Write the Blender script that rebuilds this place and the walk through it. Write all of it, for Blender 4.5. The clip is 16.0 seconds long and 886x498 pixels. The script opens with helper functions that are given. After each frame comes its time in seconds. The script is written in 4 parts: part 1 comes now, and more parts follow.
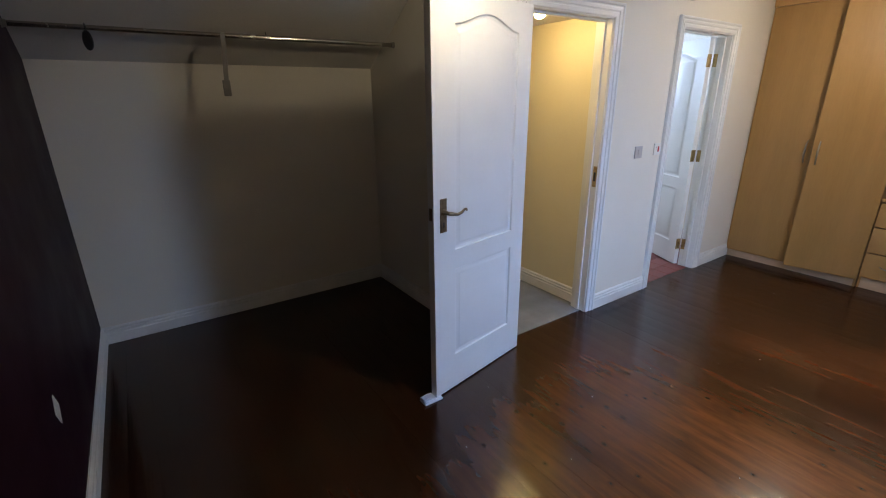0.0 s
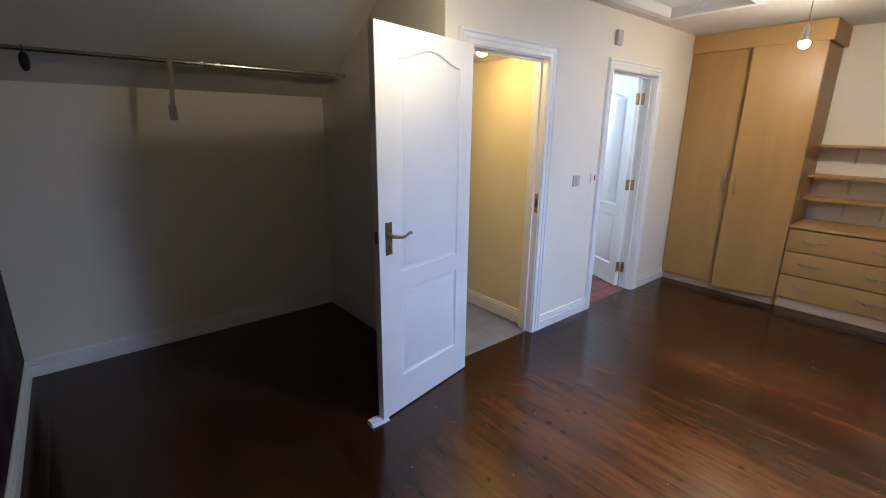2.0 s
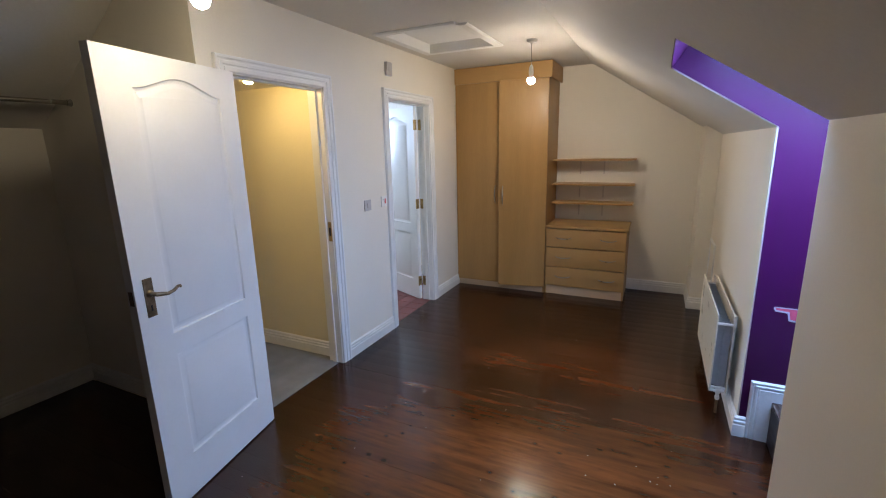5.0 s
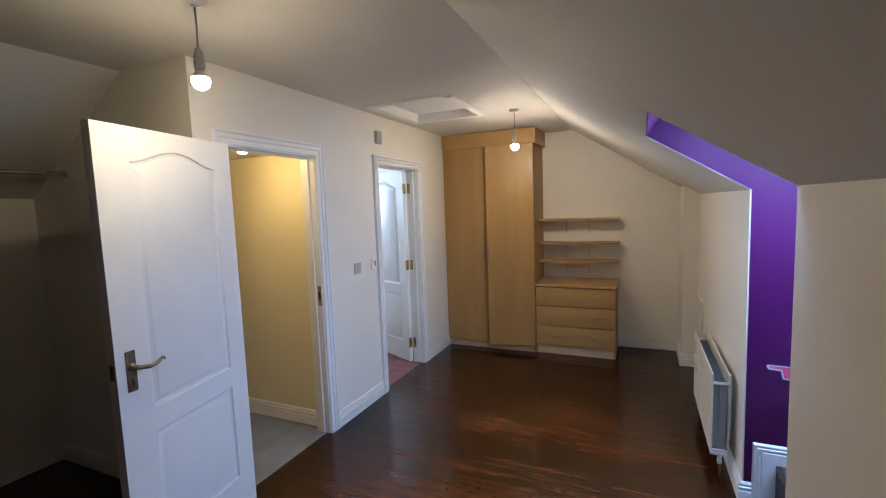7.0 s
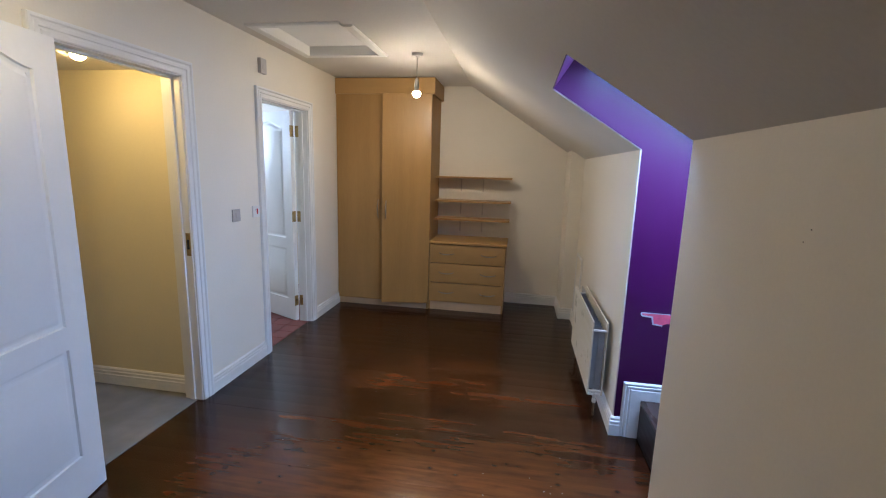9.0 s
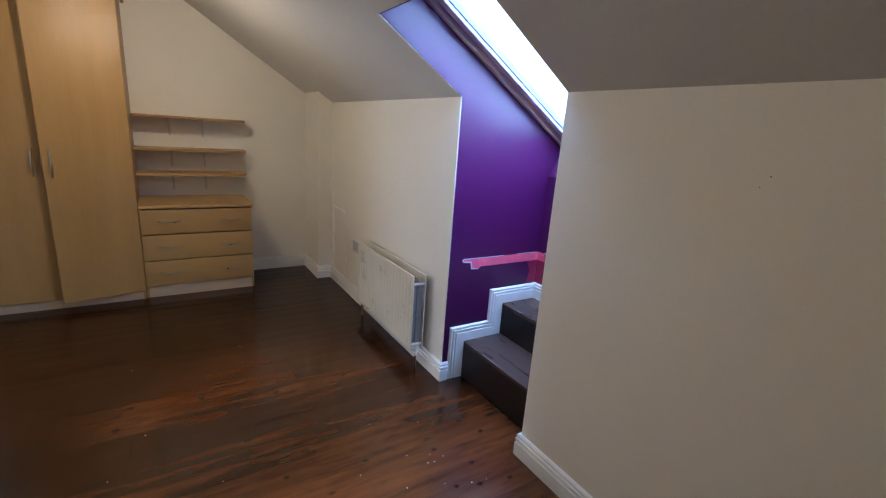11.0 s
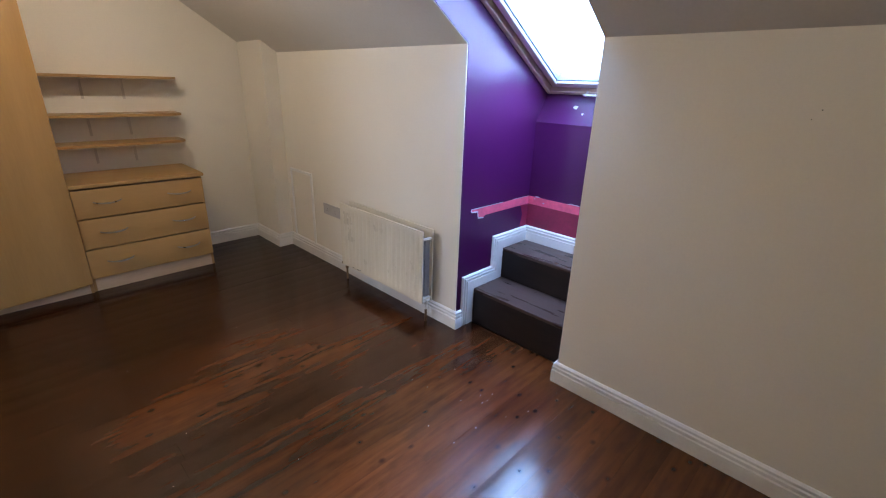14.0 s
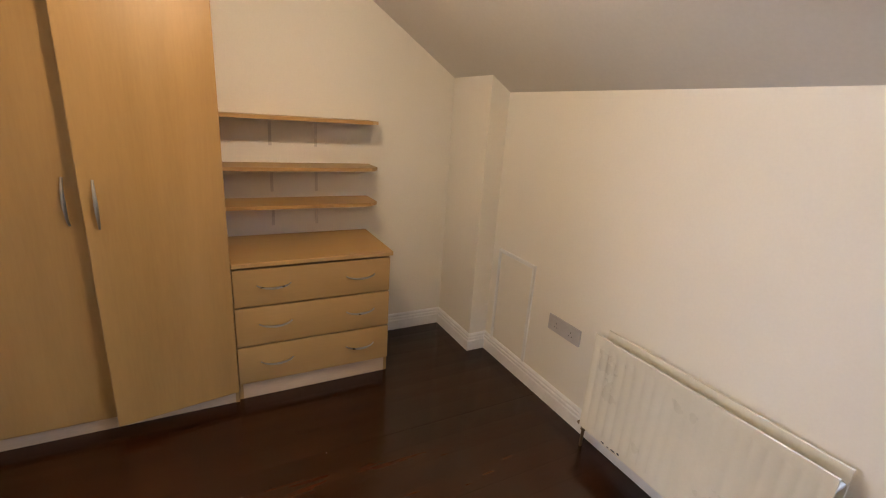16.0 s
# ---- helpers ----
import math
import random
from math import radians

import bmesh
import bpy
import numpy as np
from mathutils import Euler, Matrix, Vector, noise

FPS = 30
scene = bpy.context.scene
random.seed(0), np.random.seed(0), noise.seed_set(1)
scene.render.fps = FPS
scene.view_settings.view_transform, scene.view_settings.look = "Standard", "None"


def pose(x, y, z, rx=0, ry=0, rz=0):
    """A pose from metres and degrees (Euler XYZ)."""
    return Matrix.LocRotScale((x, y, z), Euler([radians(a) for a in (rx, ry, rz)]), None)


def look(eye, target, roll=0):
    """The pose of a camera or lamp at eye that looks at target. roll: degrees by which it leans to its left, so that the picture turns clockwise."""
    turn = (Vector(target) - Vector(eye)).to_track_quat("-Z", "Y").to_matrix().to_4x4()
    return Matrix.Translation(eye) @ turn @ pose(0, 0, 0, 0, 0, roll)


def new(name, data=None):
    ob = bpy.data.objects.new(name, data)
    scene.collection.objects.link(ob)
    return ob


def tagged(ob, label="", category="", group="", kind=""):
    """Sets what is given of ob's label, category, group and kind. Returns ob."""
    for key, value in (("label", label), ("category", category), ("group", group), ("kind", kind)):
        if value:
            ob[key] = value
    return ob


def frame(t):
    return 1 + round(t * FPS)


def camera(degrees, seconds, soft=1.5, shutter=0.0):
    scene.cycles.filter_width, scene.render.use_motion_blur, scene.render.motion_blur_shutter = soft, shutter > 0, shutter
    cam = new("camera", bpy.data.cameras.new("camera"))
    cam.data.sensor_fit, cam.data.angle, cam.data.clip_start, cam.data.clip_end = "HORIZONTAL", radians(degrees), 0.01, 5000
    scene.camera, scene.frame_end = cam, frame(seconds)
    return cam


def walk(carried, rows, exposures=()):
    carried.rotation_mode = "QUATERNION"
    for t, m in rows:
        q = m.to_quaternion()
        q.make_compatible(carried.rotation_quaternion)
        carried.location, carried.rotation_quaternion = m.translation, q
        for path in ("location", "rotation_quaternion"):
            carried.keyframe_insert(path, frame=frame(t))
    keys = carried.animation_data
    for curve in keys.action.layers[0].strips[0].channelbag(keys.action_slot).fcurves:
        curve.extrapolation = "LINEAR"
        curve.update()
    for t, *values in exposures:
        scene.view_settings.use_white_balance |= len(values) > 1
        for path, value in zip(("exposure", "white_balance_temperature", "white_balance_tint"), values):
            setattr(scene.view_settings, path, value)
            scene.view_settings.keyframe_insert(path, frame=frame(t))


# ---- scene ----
cam = camera(90.0, 16.0, soft=1.1)

PATH = [
    (0, (0.246, 0.663, 1.544), (1.315, 2.225, 0.897), -0.6),
    (0.5, (0.203, 0.63, 1.543), (1.024, 2.355, 0.948), 0.4),
    (1, (0.2, 0.62, 1.543), (1.06, 2.341, 0.996), 0.5),
    (1.5, (0.23, 0.595, 1.548), (1.289, 2.206, 1.015), 0.5),
    (2, (0.251, 0.558, 1.544), (1.49, 2.036, 1.014), 0.7),
    (2.5, (0.293, 0.524, 1.539), (1.735, 1.806, 1.014), 0.0),
    (3, (0.323, 0.498, 1.541), (1.882, 1.635, 1.014), -0.3),
    (3.5, (0.35, 0.491, 1.555), (1.982, 1.523, 1.03), -0.7),
    (4, (0.365, 0.488, 1.566), (2.043, 1.449, 1.056), -1.7),
    (4.2, (0.361, 0.489, 1.571), (2.061, 1.415, 1.07), -1.6),
    (6.3, (0.362, 0.501, 1.612), (2.17, 1.3, 1.306), -2.2),
    (6.5, (0.36, 0.496, 1.616), (2.173, 1.302, 1.359), -2.2),
    (7, (0.353, 0.496, 1.621), (2.169, 1.311, 1.429), -2.1),
    (7.5, (0.351, 0.499, 1.619), (2.164, 1.327, 1.451), -1.8),
    (8, (0.347, 0.508, 1.602), (2.155, 1.347, 1.438), -1.6),
    (8.5, (0.386, 0.53, 1.569), (2.198, 1.334, 1.306), -1.0),
    (8.8, (0.431, 0.583, 1.546), (2.318, 1.148, 1.201), 0.6),
    (9, (0.471, 0.617, 1.521), (2.411, 0.941, 1.162), 1.7),
    (9.5, (0.578, 0.733, 1.447), (2.505, 0.393, 1.035), 2.8),
    (9.7, (0.663, 0.766, 1.45), (2.55, 0.266, 1.015), 3.0),
    (11.8, (1.152, 1.672, 1.474), (2.606, 0.429, 0.889), 4.1),
    (12, (1.192, 1.711, 1.474), (2.584, 0.416, 0.853), 3.8),
    (12.5, (1.165, 1.766, 1.448), (2.306, 0.266, 0.78), 2.3),
    (13, (1.162, 1.781, 1.485), (2.155, 0.197, 0.774), 2.5),
    (13.5, (1.203, 1.836, 1.48), (2.265, 0.295, 0.774), 3.5),
    (14, (1.352, 1.834, 1.457), (2.655, 0.489, 0.755), 1.9),
    (14.5, (1.635, 1.776, 1.493), (3.194, 0.709, 0.836), 2.5),
    (15, (1.974, 1.742, 1.468), (3.588, 0.752, 0.826), 2.8),
    (15.5, (2.38, 1.714, 1.482), (4.037, 0.783, 0.858), 3.6),
    (15.8, (2.649, 1.681, 1.459), (4.348, 0.807, 0.866), 4.2),
    (16, (2.84, 1.581, 1.496), (4.525, 0.672, 0.918), 4.0),
]
EXPOSURES = [
    (0.0, -0.50, 6250, 11), (1.0, -0.17, 6200, 11), (2.0, -0.27, 6200, 11), (3.0, -0.48, 6250, 11), (6.5, -0.64, 6300, 12), (9.5, -0.65, 6250, 11), (12.0, -0.62, 6150, 12),
    (13.0, -0.40, 6450, 13), (14.0, -0.48, 6450, 14), (14.5, -0.86, 6450, 18), (15.0, -1.04, 7100, 28), (15.5, -1.02, 8300, 34), (16.0, -0.14, 7450, 17),
]
walk(cam, [(t, look(eye, target, roll)) for t, eye, target, roll in PATH], exposures=EXPOSURES)

# ---- light ----
world = bpy.data.worlds.new("sky")
scene.world = world
world.use_nodes = True
wn = world.node_tree.nodes
sky = wn.new("ShaderNodeTexSky")
sky.sky_type, sky.sun_disc = "NISHITA", False
sky.sun_elevation, sky.sun_rotation = radians(24), radians(20)
world.node_tree.links.new(sky.outputs[0], wn["Background"].inputs[0])
wn["Background"].inputs[1].default_value = 0.12

sun_data = bpy.data.lights.new("sun", "SUN")
sun_data.energy, sun_data.angle, sun_data.color = 0.8, radians(12), (1.0, 0.95, 0.88)
sun = new("sun", sun_data)
sun.matrix_world = look((0, 0, 12), (-0.31, -0.86, 11.58))

BULB_POWER, BULB_POWER_DOOR, DOWNLIGHT_POWER, WINDOW_POWER, BATH_POWER = 29.0, 15.0, 10.2, 220.0, 48.0

# ---- materials ----
def mat(name, base, rough=0.5, metal=0.0, vary=0.06, scale=2.5, fine=45.0, bump=0.15, coat=0.0, stretch=(1, 1, 1), rough_vary=0.08, tint=None, per_object=0.0):
    """A painted, wooden or metal surface: colour that drifts at two scales, uneven gloss and a fine relief."""
    m = bpy.data.materials.new(name)
    m.use_nodes = True
    nt = m.node_tree
    n, l = nt.nodes, nt.links
    b = n["Principled BSDF"]
    tc = n.new("ShaderNodeTexCoord")
    mp = n.new("ShaderNodeMapping")
    mp.inputs["Scale"].default_value = stretch
    l.new(tc.outputs["Object"], mp.inputs[0])
    big, small = n.new("ShaderNodeTexNoise"), n.new("ShaderNodeTexNoise")
    big.inputs["Scale"].default_value, big.inputs["Detail"].default_value = scale, 5
    small.inputs["Scale"].default_value, small.inputs["Detail"].default_value = fine, 4
    l.new(mp.outputs[0], big.inputs[0]), l.new(mp.outputs[0], small.inputs[0])
    mixn = n.new("ShaderNodeMath")
    mixn.operation = "MULTIPLY_ADD"
    mixn.inputs[1].default_value = 0.4
    l.new(small.outputs[0], mixn.inputs[0]), l.new(big.outputs[0], mixn.inputs[2])
    ramp = n.new("ShaderNodeValToRGB")
    lo, hi = [max(0, c * (1 - 2 * vary)) for c in base], [min(1, c * (1 + 2 * vary)) for c in base]
    if tint:
        lo = tint
    ramp.color_ramp.elements[0].position, ramp.color_ramp.elements[1].position = 0.45, 0.95
    ramp.color_ramp.elements[0].color, ramp.color_ramp.elements[1].color = (*lo, 1), (*hi, 1)
    l.new(mixn.outputs[0], ramp.inputs[0])
    colour = ramp.outputs[0]
    if per_object:
        info, hsv = n.new("ShaderNodeObjectInfo"), n.new("ShaderNodeHueSaturation")
        rng = n.new("ShaderNodeMapRange")
        rng.inputs[3].default_value, rng.inputs[4].default_value = 1 - per_object, 1 + per_object
        l.new(info.outputs["Random"], rng.inputs[0]), l.new(rng.outputs[0], hsv.inputs["Value"]), l.new(colour, hsv.inputs["Color"])
        colour = hsv.outputs[0]
    l.new(colour, b.inputs["Base Color"])
    rr = n.new("ShaderNodeMapRange")
    rr.inputs[1].default_value, rr.inputs[2].default_value = 0.3, 0.7
    rr.inputs[3].default_value, rr.inputs[4].default_value = max(0.02, rough - rough_vary), min(1, rough + rough_vary)
    l.new(big.outputs[0], rr.inputs[0]), l.new(rr.outputs[0], b.inputs["Roughness"])
    b.inputs["Metallic"].default_value = metal
    b.inputs["Coat Weight"].default_value = coat
    if bump:
        bp = n.new("ShaderNodeBump")
        bp.inputs["Strength"].default_value, bp.inputs["Distance"].default_value = bump, 0.002
        l.new(small.outputs[0], bp.inputs["Height"]), l.new(bp.outputs[0], b.inputs["Normal"])
    return m


def glow(name, colour, strength):
    m = bpy.data.materials.new(name)
    m.use_nodes = True
    b = m.node_tree.nodes["Principled BSDF"]
    b.inputs["Base Color"].default_value = (0.9, 0.9, 0.9, 1)
    b.inputs["Emission Color"].default_value, b.inputs["Emission Strength"].default_value = (*colour, 1), strength
    return m


WHITE = mat("white wall paint", (0.80, 0.752, 0.66), 0.62, vary=0.02, scale=1.2, fine=90, bump=0.2, rough_vary=0.04)
CREAM = mat("cream wall paint", (0.76, 0.68, 0.47), 0.6, vary=0.02, scale=1.2, fine=90, bump=0.2, rough_vary=0.04)
CEIL = mat("white ceiling paint", (0.68, 0.65, 0.60), 0.75, vary=0.03, scale=1.0, fine=70, bump=0.3)
GLOSS = mat("white gloss paint", (0.80, 0.80, 0.79), 0.36, vary=0.012, scale=5, fine=60, bump=0.03, rough_vary=0.02)
TRIM = mat("white skirting paint", (0.78, 0.77, 0.74), 0.36, vary=0.04, scale=6, fine=80, bump=0.1)
PURPLE = mat("deep purple wall paint", (0.056, 0.0042, 0.050), 0.34, vary=0.03, scale=1.6, fine=60, bump=0.15, rough_vary=0.025)
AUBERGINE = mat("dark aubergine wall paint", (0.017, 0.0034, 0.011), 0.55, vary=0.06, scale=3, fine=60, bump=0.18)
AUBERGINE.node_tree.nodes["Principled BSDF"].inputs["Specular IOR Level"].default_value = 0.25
PINK = mat("bare pink old paint", (0.72, 0.10, 0.17), 0.5, vary=0.10, scale=14, fine=60, bump=0.2)
CRIMSON = mat("crimson old paint", (0.25, 0.016, 0.05), 0.5, vary=0.12, scale=8, fine=60, bump=0.2)
CHIP = mat("bare plaster chip", (0.52, 0.51, 0.56), 0.7)
# same wood as BEECH_H, darkened: dimmer light on the wardrobe is painted in
BEECH_DIM = mat("beech veneer", (0.388, 0.222, 0.077), 0.42, vary=0.03, scale=2.0, fine=26, bump=0.03, stretch=(4, 4, 0.4), tint=(0.338, 0.19, 0.063))
BEECH_H = mat("beech veneer, level grain", (0.445, 0.262, 0.095), 0.42, vary=0.02, scale=2.0, fine=26, bump=0.03, stretch=(4, 0.4, 4), tint=(0.405, 0.24, 0.09))
BEECH_PALE = mat("pale beech plinth", (0.55, 0.40, 0.27), 0.5, vary=0.06, scale=3, fine=30, bump=0.05, stretch=(4, 0.6, 4))
# carcass inside far darker than the beech: its shade is in the colour
CARCASS_SHADE = mat("shadowed carcass interior", (0.10, 0.06, 0.03), 0.7)
STEEL = mat("brushed nickel", (0.38, 0.355, 0.32), 0.33, metal=1.0, vary=0.05, scale=20, fine=120, bump=0.03)
CHROME = mat("chromed tube", (0.40, 0.38, 0.35), 0.22, metal=1.0, vary=0.05, scale=20, bump=0.02)
BRASS = mat("antique brass", (0.42, 0.30, 0.14), 0.32, metal=1.0, vary=0.15, scale=25, fine=150, bump=0.05)
BRASS_OLD = mat("tarnished brass", (0.25, 0.195, 0.13), 0.38, metal=1.0, vary=0.2, scale=25, fine=150, bump=0.05)
PLASTIC = mat("white plastic", (0.78, 0.77, 0.74), 0.35, vary=0.02, bump=0.02)
GREY_PLATE = mat("satin grey plate", (0.50, 0.48, 0.48), 0.4, metal=0.2, vary=0.04, bump=0.02)
RED = mat("red plastic", (0.5, 0.02, 0.03), 0.4, bump=0)
BLACK = mat("black plastic", (0.02, 0.02, 0.022), 0.45, bump=0.05)
RADIATOR = mat("cream radiator enamel", (0.74, 0.69, 0.57), 0.33, vary=0.02, scale=4, fine=80, bump=0.05)
BRACKET = mat("grey painted steel", (0.60, 0.55, 0.48), 0.5, vary=0.05, bump=0.02)
FIN = mat("shaded galvanised fin", (0.33, 0.34, 0.355), 0.5, metal=0.3)
CARPET = mat("grey carpet", (0.20, 0.20, 0.20), 0.95, vary=0.10, scale=6, fine=220, bump=0.8)
PINE = mat("varnished pine", (0.78, 0.65, 0.52), 0.4, vary=0.03, scale=4, fine=30, bump=0.08, stretch=(0.6, 5, 5))
# paler than PINE: the daylight on the sash is put into the colour
SASH = mat("pine sash, daylight in its colour", (0.82, 0.77, 0.71), 0.4, vary=0.02, scale=4, fine=30, bump=0.05, stretch=(0.6, 5, 5))
PINE_DARK = mat("red-brown pine groove", (0.28, 0.13, 0.08), 0.5, vary=0.1, scale=4, fine=30, bump=0.08)
GASKET = mat("blue grey rubber gasket", (0.25, 0.33, 0.40), 0.5, bump=0)
# treads and risers get two tones, the risers much darker
STEP_TREAD = mat("dark brown step tread", (0.062, 0.036, 0.030), 0.33, vary=0.12, scale=4, fine=30, bump=0.04, stretch=(1.2, 6, 6), rough_vary=0.12)
STEP_RISER = mat("near-black brown step riser", (0.011, 0.0055, 0.0045), 0.38, vary=0.2, scale=5, fine=30, bump=0.1, stretch=(0.7, 6, 6))
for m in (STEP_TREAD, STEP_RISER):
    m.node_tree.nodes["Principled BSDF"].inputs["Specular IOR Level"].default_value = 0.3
TILE = mat("red quarry tile", (0.17, 0.045, 0.038), 0.4, vary=0.12, scale=9, fine=70, bump=0.1, per_object=0.12)
GROUT = mat("pale grout", (0.42, 0.36, 0.33), 0.9)
SUBFLOOR = mat("dark floor joint", (0.012, 0.008, 0.006), 0.9)
PAPER = mat("folded white paper", (0.75, 0.77, 0.85), 0.7, vary=0.05, bump=0.2)
WEBBING = mat("grey fabric strap", (0.30, 0.28, 0.25), 0.9, vary=0.1, fine=200, bump=0.4)
CABLE = mat("grey flex", (0.40, 0.39, 0.37), 0.5, bump=0)
BULB_GLOW = glow("lit bulb", (1.0, 0.86, 0.66), BULB_POWER / (math.pi * 2 * 1.34 * math.pi * 0.0318 ** 2))
BULB_GLOW_DOOR = glow("lit bulb by the door", (1.0, 0.83, 0.55), BULB_POWER_DOOR / (math.pi * 2 * 1.34 * math.pi * 0.0318 ** 2))
SPOT_GLOW = glow("lit downlight", (1.0, 0.70, 0.29), DOWNLIGHT_POWER / (math.pi * 0.0074))


def board_material():
    """Dark stained and worn pine boards with grain along y, scuffed gloss, knots and dark stains."""
    m = bpy.data.materials.new("dark stained floorboard")
    m.use_nodes = True
    n, l = m.node_tree.nodes, m.node_tree.links
    b = n["Principled BSDF"]
    geo, info = n.new("ShaderNodeNewGeometry"), n.new("ShaderNodeObjectInfo")
    shift, comb = n.new("ShaderNodeVectorMath"), n.new("ShaderNodeCombineXYZ")
    mul = n.new("ShaderNodeMath")
    mul.operation, mul.inputs[1].default_value = "MULTIPLY", 37.0
    l.new(info.outputs["Random"], mul.inputs[0]), l.new(mul.outputs[0], comb.inputs[1]), l.new(mul.outputs[0], comb.inputs[2])
    l.new(geo.outputs["Position"], shift.inputs[0]), l.new(comb.outputs[0], shift.inputs[1])

    def tex(vec, scale, detail, stretch):
        mp, t = n.new("ShaderNodeMapping"), n.new("ShaderNodeTexNoise")
        mp.inputs["Scale"].default_value = stretch
        t.inputs["Scale"].default_value, t.inputs["Detail"].default_value = scale, detail
        l.new(vec, mp.inputs[0]), l.new(mp.outputs[0], t.inputs[0])
        return t.outputs[0]

    grain = tex(shift.outputs[0], 3.0, 6, (16, 1.0, 1))
    patch = tex(geo.outputs["Position"], 1.3, 3, (2.2, 0.6, 1))
    wear = tex(geo.outputs["Position"], 5.0, 4, (4.0, 0.45, 1))
    kmap, kn = n.new("ShaderNodeMapping"), n.new("ShaderNodeTexVoronoi")
    kmap.inputs["Scale"].default_value, kn.inputs["Scale"].default_value = (1.0, 0.75, 1), 5.5
    l.new(shift.outputs[0], kmap.inputs[0]), l.new(kmap.outputs[0], kn.inputs[0])
    kn.voronoi_dimensions = "2D"
    knots = kn.outputs["Distance"]
    mottle = tex(shift.outputs[0], 9.0, 8, (2.6, 0.75, 1))

    def ramp(src, stops):
        r = n.new("ShaderNodeValToRGB")
        while len(r.color_ramp.elements) < len(stops):
            r.color_ramp.elements.new(0.5)
        for e, (p, c) in zip(r.color_ramp.elements, stops):
            e.position, e.color = p, (*c, 1)
        l.new(src, r.inputs[0])
        return r.outputs[0]

    def mix(kind, fac, a, c):
        x = n.new("ShaderNodeMix")
        x.data_type, x.blend_type = "RGBA", kind
        if isinstance(fac, float):
            x.inputs[0].default_value = fac
        else:
            l.new(fac, x.inputs[0])
        l.new(a, x.inputs[6]), l.new(c, x.inputs[7])
        return x.outputs[2]

    wood = ramp(grain, [(0.25, (0.088, 0.0230, 0.0056)), (0.55, (0.116, 0.0330, 0.0082)), (0.85, (0.146, 0.0460, 0.0120))])
    stain = ramp(patch, [(0.32, (0.55, 0.52, 0.52)), (0.52, (0.92, 0.91, 0.91)), (0.75, (1.3, 1.25, 1.2))])
    scuff = ramp(wear, [(0.30, (0.66, 0.64, 0.64)), (0.54, (1.0, 1.0, 1.0)), (0.80, (1.14, 1.12, 1.10))])
    knot = ramp(knots, [(0.02, (0.38, 0.34, 0.34)), (0.085, (1, 1, 1))])
    fleck = ramp(mottle, [(0.32, (0.70, 0.69, 0.69)), (0.50, (1.0, 1.0, 1.0)), (0.72, (1.06, 1.05, 1.05))])
    # a ragged dark band runs along the boards at x = 3
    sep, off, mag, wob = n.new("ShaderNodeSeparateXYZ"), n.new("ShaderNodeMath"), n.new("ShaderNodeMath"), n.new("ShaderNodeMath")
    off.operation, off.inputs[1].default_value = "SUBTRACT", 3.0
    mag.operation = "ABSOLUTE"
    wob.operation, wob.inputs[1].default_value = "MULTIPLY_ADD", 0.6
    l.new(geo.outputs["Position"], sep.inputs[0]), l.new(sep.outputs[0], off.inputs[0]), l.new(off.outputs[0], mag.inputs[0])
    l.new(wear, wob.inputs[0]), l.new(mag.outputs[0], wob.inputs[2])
    # worn paler where people walk; shade of far end and alcove is painted in
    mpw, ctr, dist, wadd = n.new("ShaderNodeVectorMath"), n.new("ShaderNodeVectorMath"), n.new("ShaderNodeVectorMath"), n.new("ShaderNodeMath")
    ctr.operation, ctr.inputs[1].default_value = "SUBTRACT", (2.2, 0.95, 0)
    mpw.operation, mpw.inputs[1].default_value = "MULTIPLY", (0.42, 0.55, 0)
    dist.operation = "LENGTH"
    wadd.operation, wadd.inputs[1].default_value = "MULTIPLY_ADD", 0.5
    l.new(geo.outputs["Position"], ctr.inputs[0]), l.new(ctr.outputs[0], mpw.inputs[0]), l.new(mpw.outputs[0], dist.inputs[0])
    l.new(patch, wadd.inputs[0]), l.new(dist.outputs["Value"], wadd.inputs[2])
    worn_shade = ramp(wadd.outputs[0], [(0.35, (1.3, 1.25, 1.18)), (0.85, (0.82, 0.79, 0.77)), (1.0, (0.30, 0.28, 0.27))])
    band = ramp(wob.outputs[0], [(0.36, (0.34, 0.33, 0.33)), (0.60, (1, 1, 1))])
    hsv, rng = n.new("ShaderNodeHueSaturation"), n.new("ShaderNodeMapRange")
    rng.inputs[3].default_value, rng.inputs[4].default_value = 0.8, 1.22
    l.new(info.outputs["Random"], rng.inputs[0]), l.new(rng.outputs[0], hsv.inputs["Value"])
    c = mix("MULTIPLY", 1.0, fleck, mix("MULTIPLY", 1.0, worn_shade, mix("MULTIPLY", 1.0, band, mix("MULTIPLY", 1.0, mix("MULTIPLY", 1.0, mix("MULTIPLY", 1.0, wood, stain), scuff), knot))))
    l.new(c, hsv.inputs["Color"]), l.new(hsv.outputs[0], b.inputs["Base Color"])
    rr = n.new("ShaderNodeMapRange")
    rr.inputs[1].default_value, rr.inputs[2].default_value, rr.inputs[3].default_value, rr.inputs[4].default_value = 0.3, 0.70, 0.13, 0.27
    l.new(patch, rr.inputs[0]), l.new(rr.outputs[0], b.inputs["Roughness"])
    bp = n.new("ShaderNodeBump")
    bp.inputs["Strength"].default_value, bp.inputs["Distance"].default_value = 0.22, 0.002
    l.new(grain, bp.inputs["Height"]), l.new(bp.outputs[0], b.inputs["Normal"])
    b.inputs["Specular IOR Level"].default_value = 0.5
    return m


BOARD = board_material()


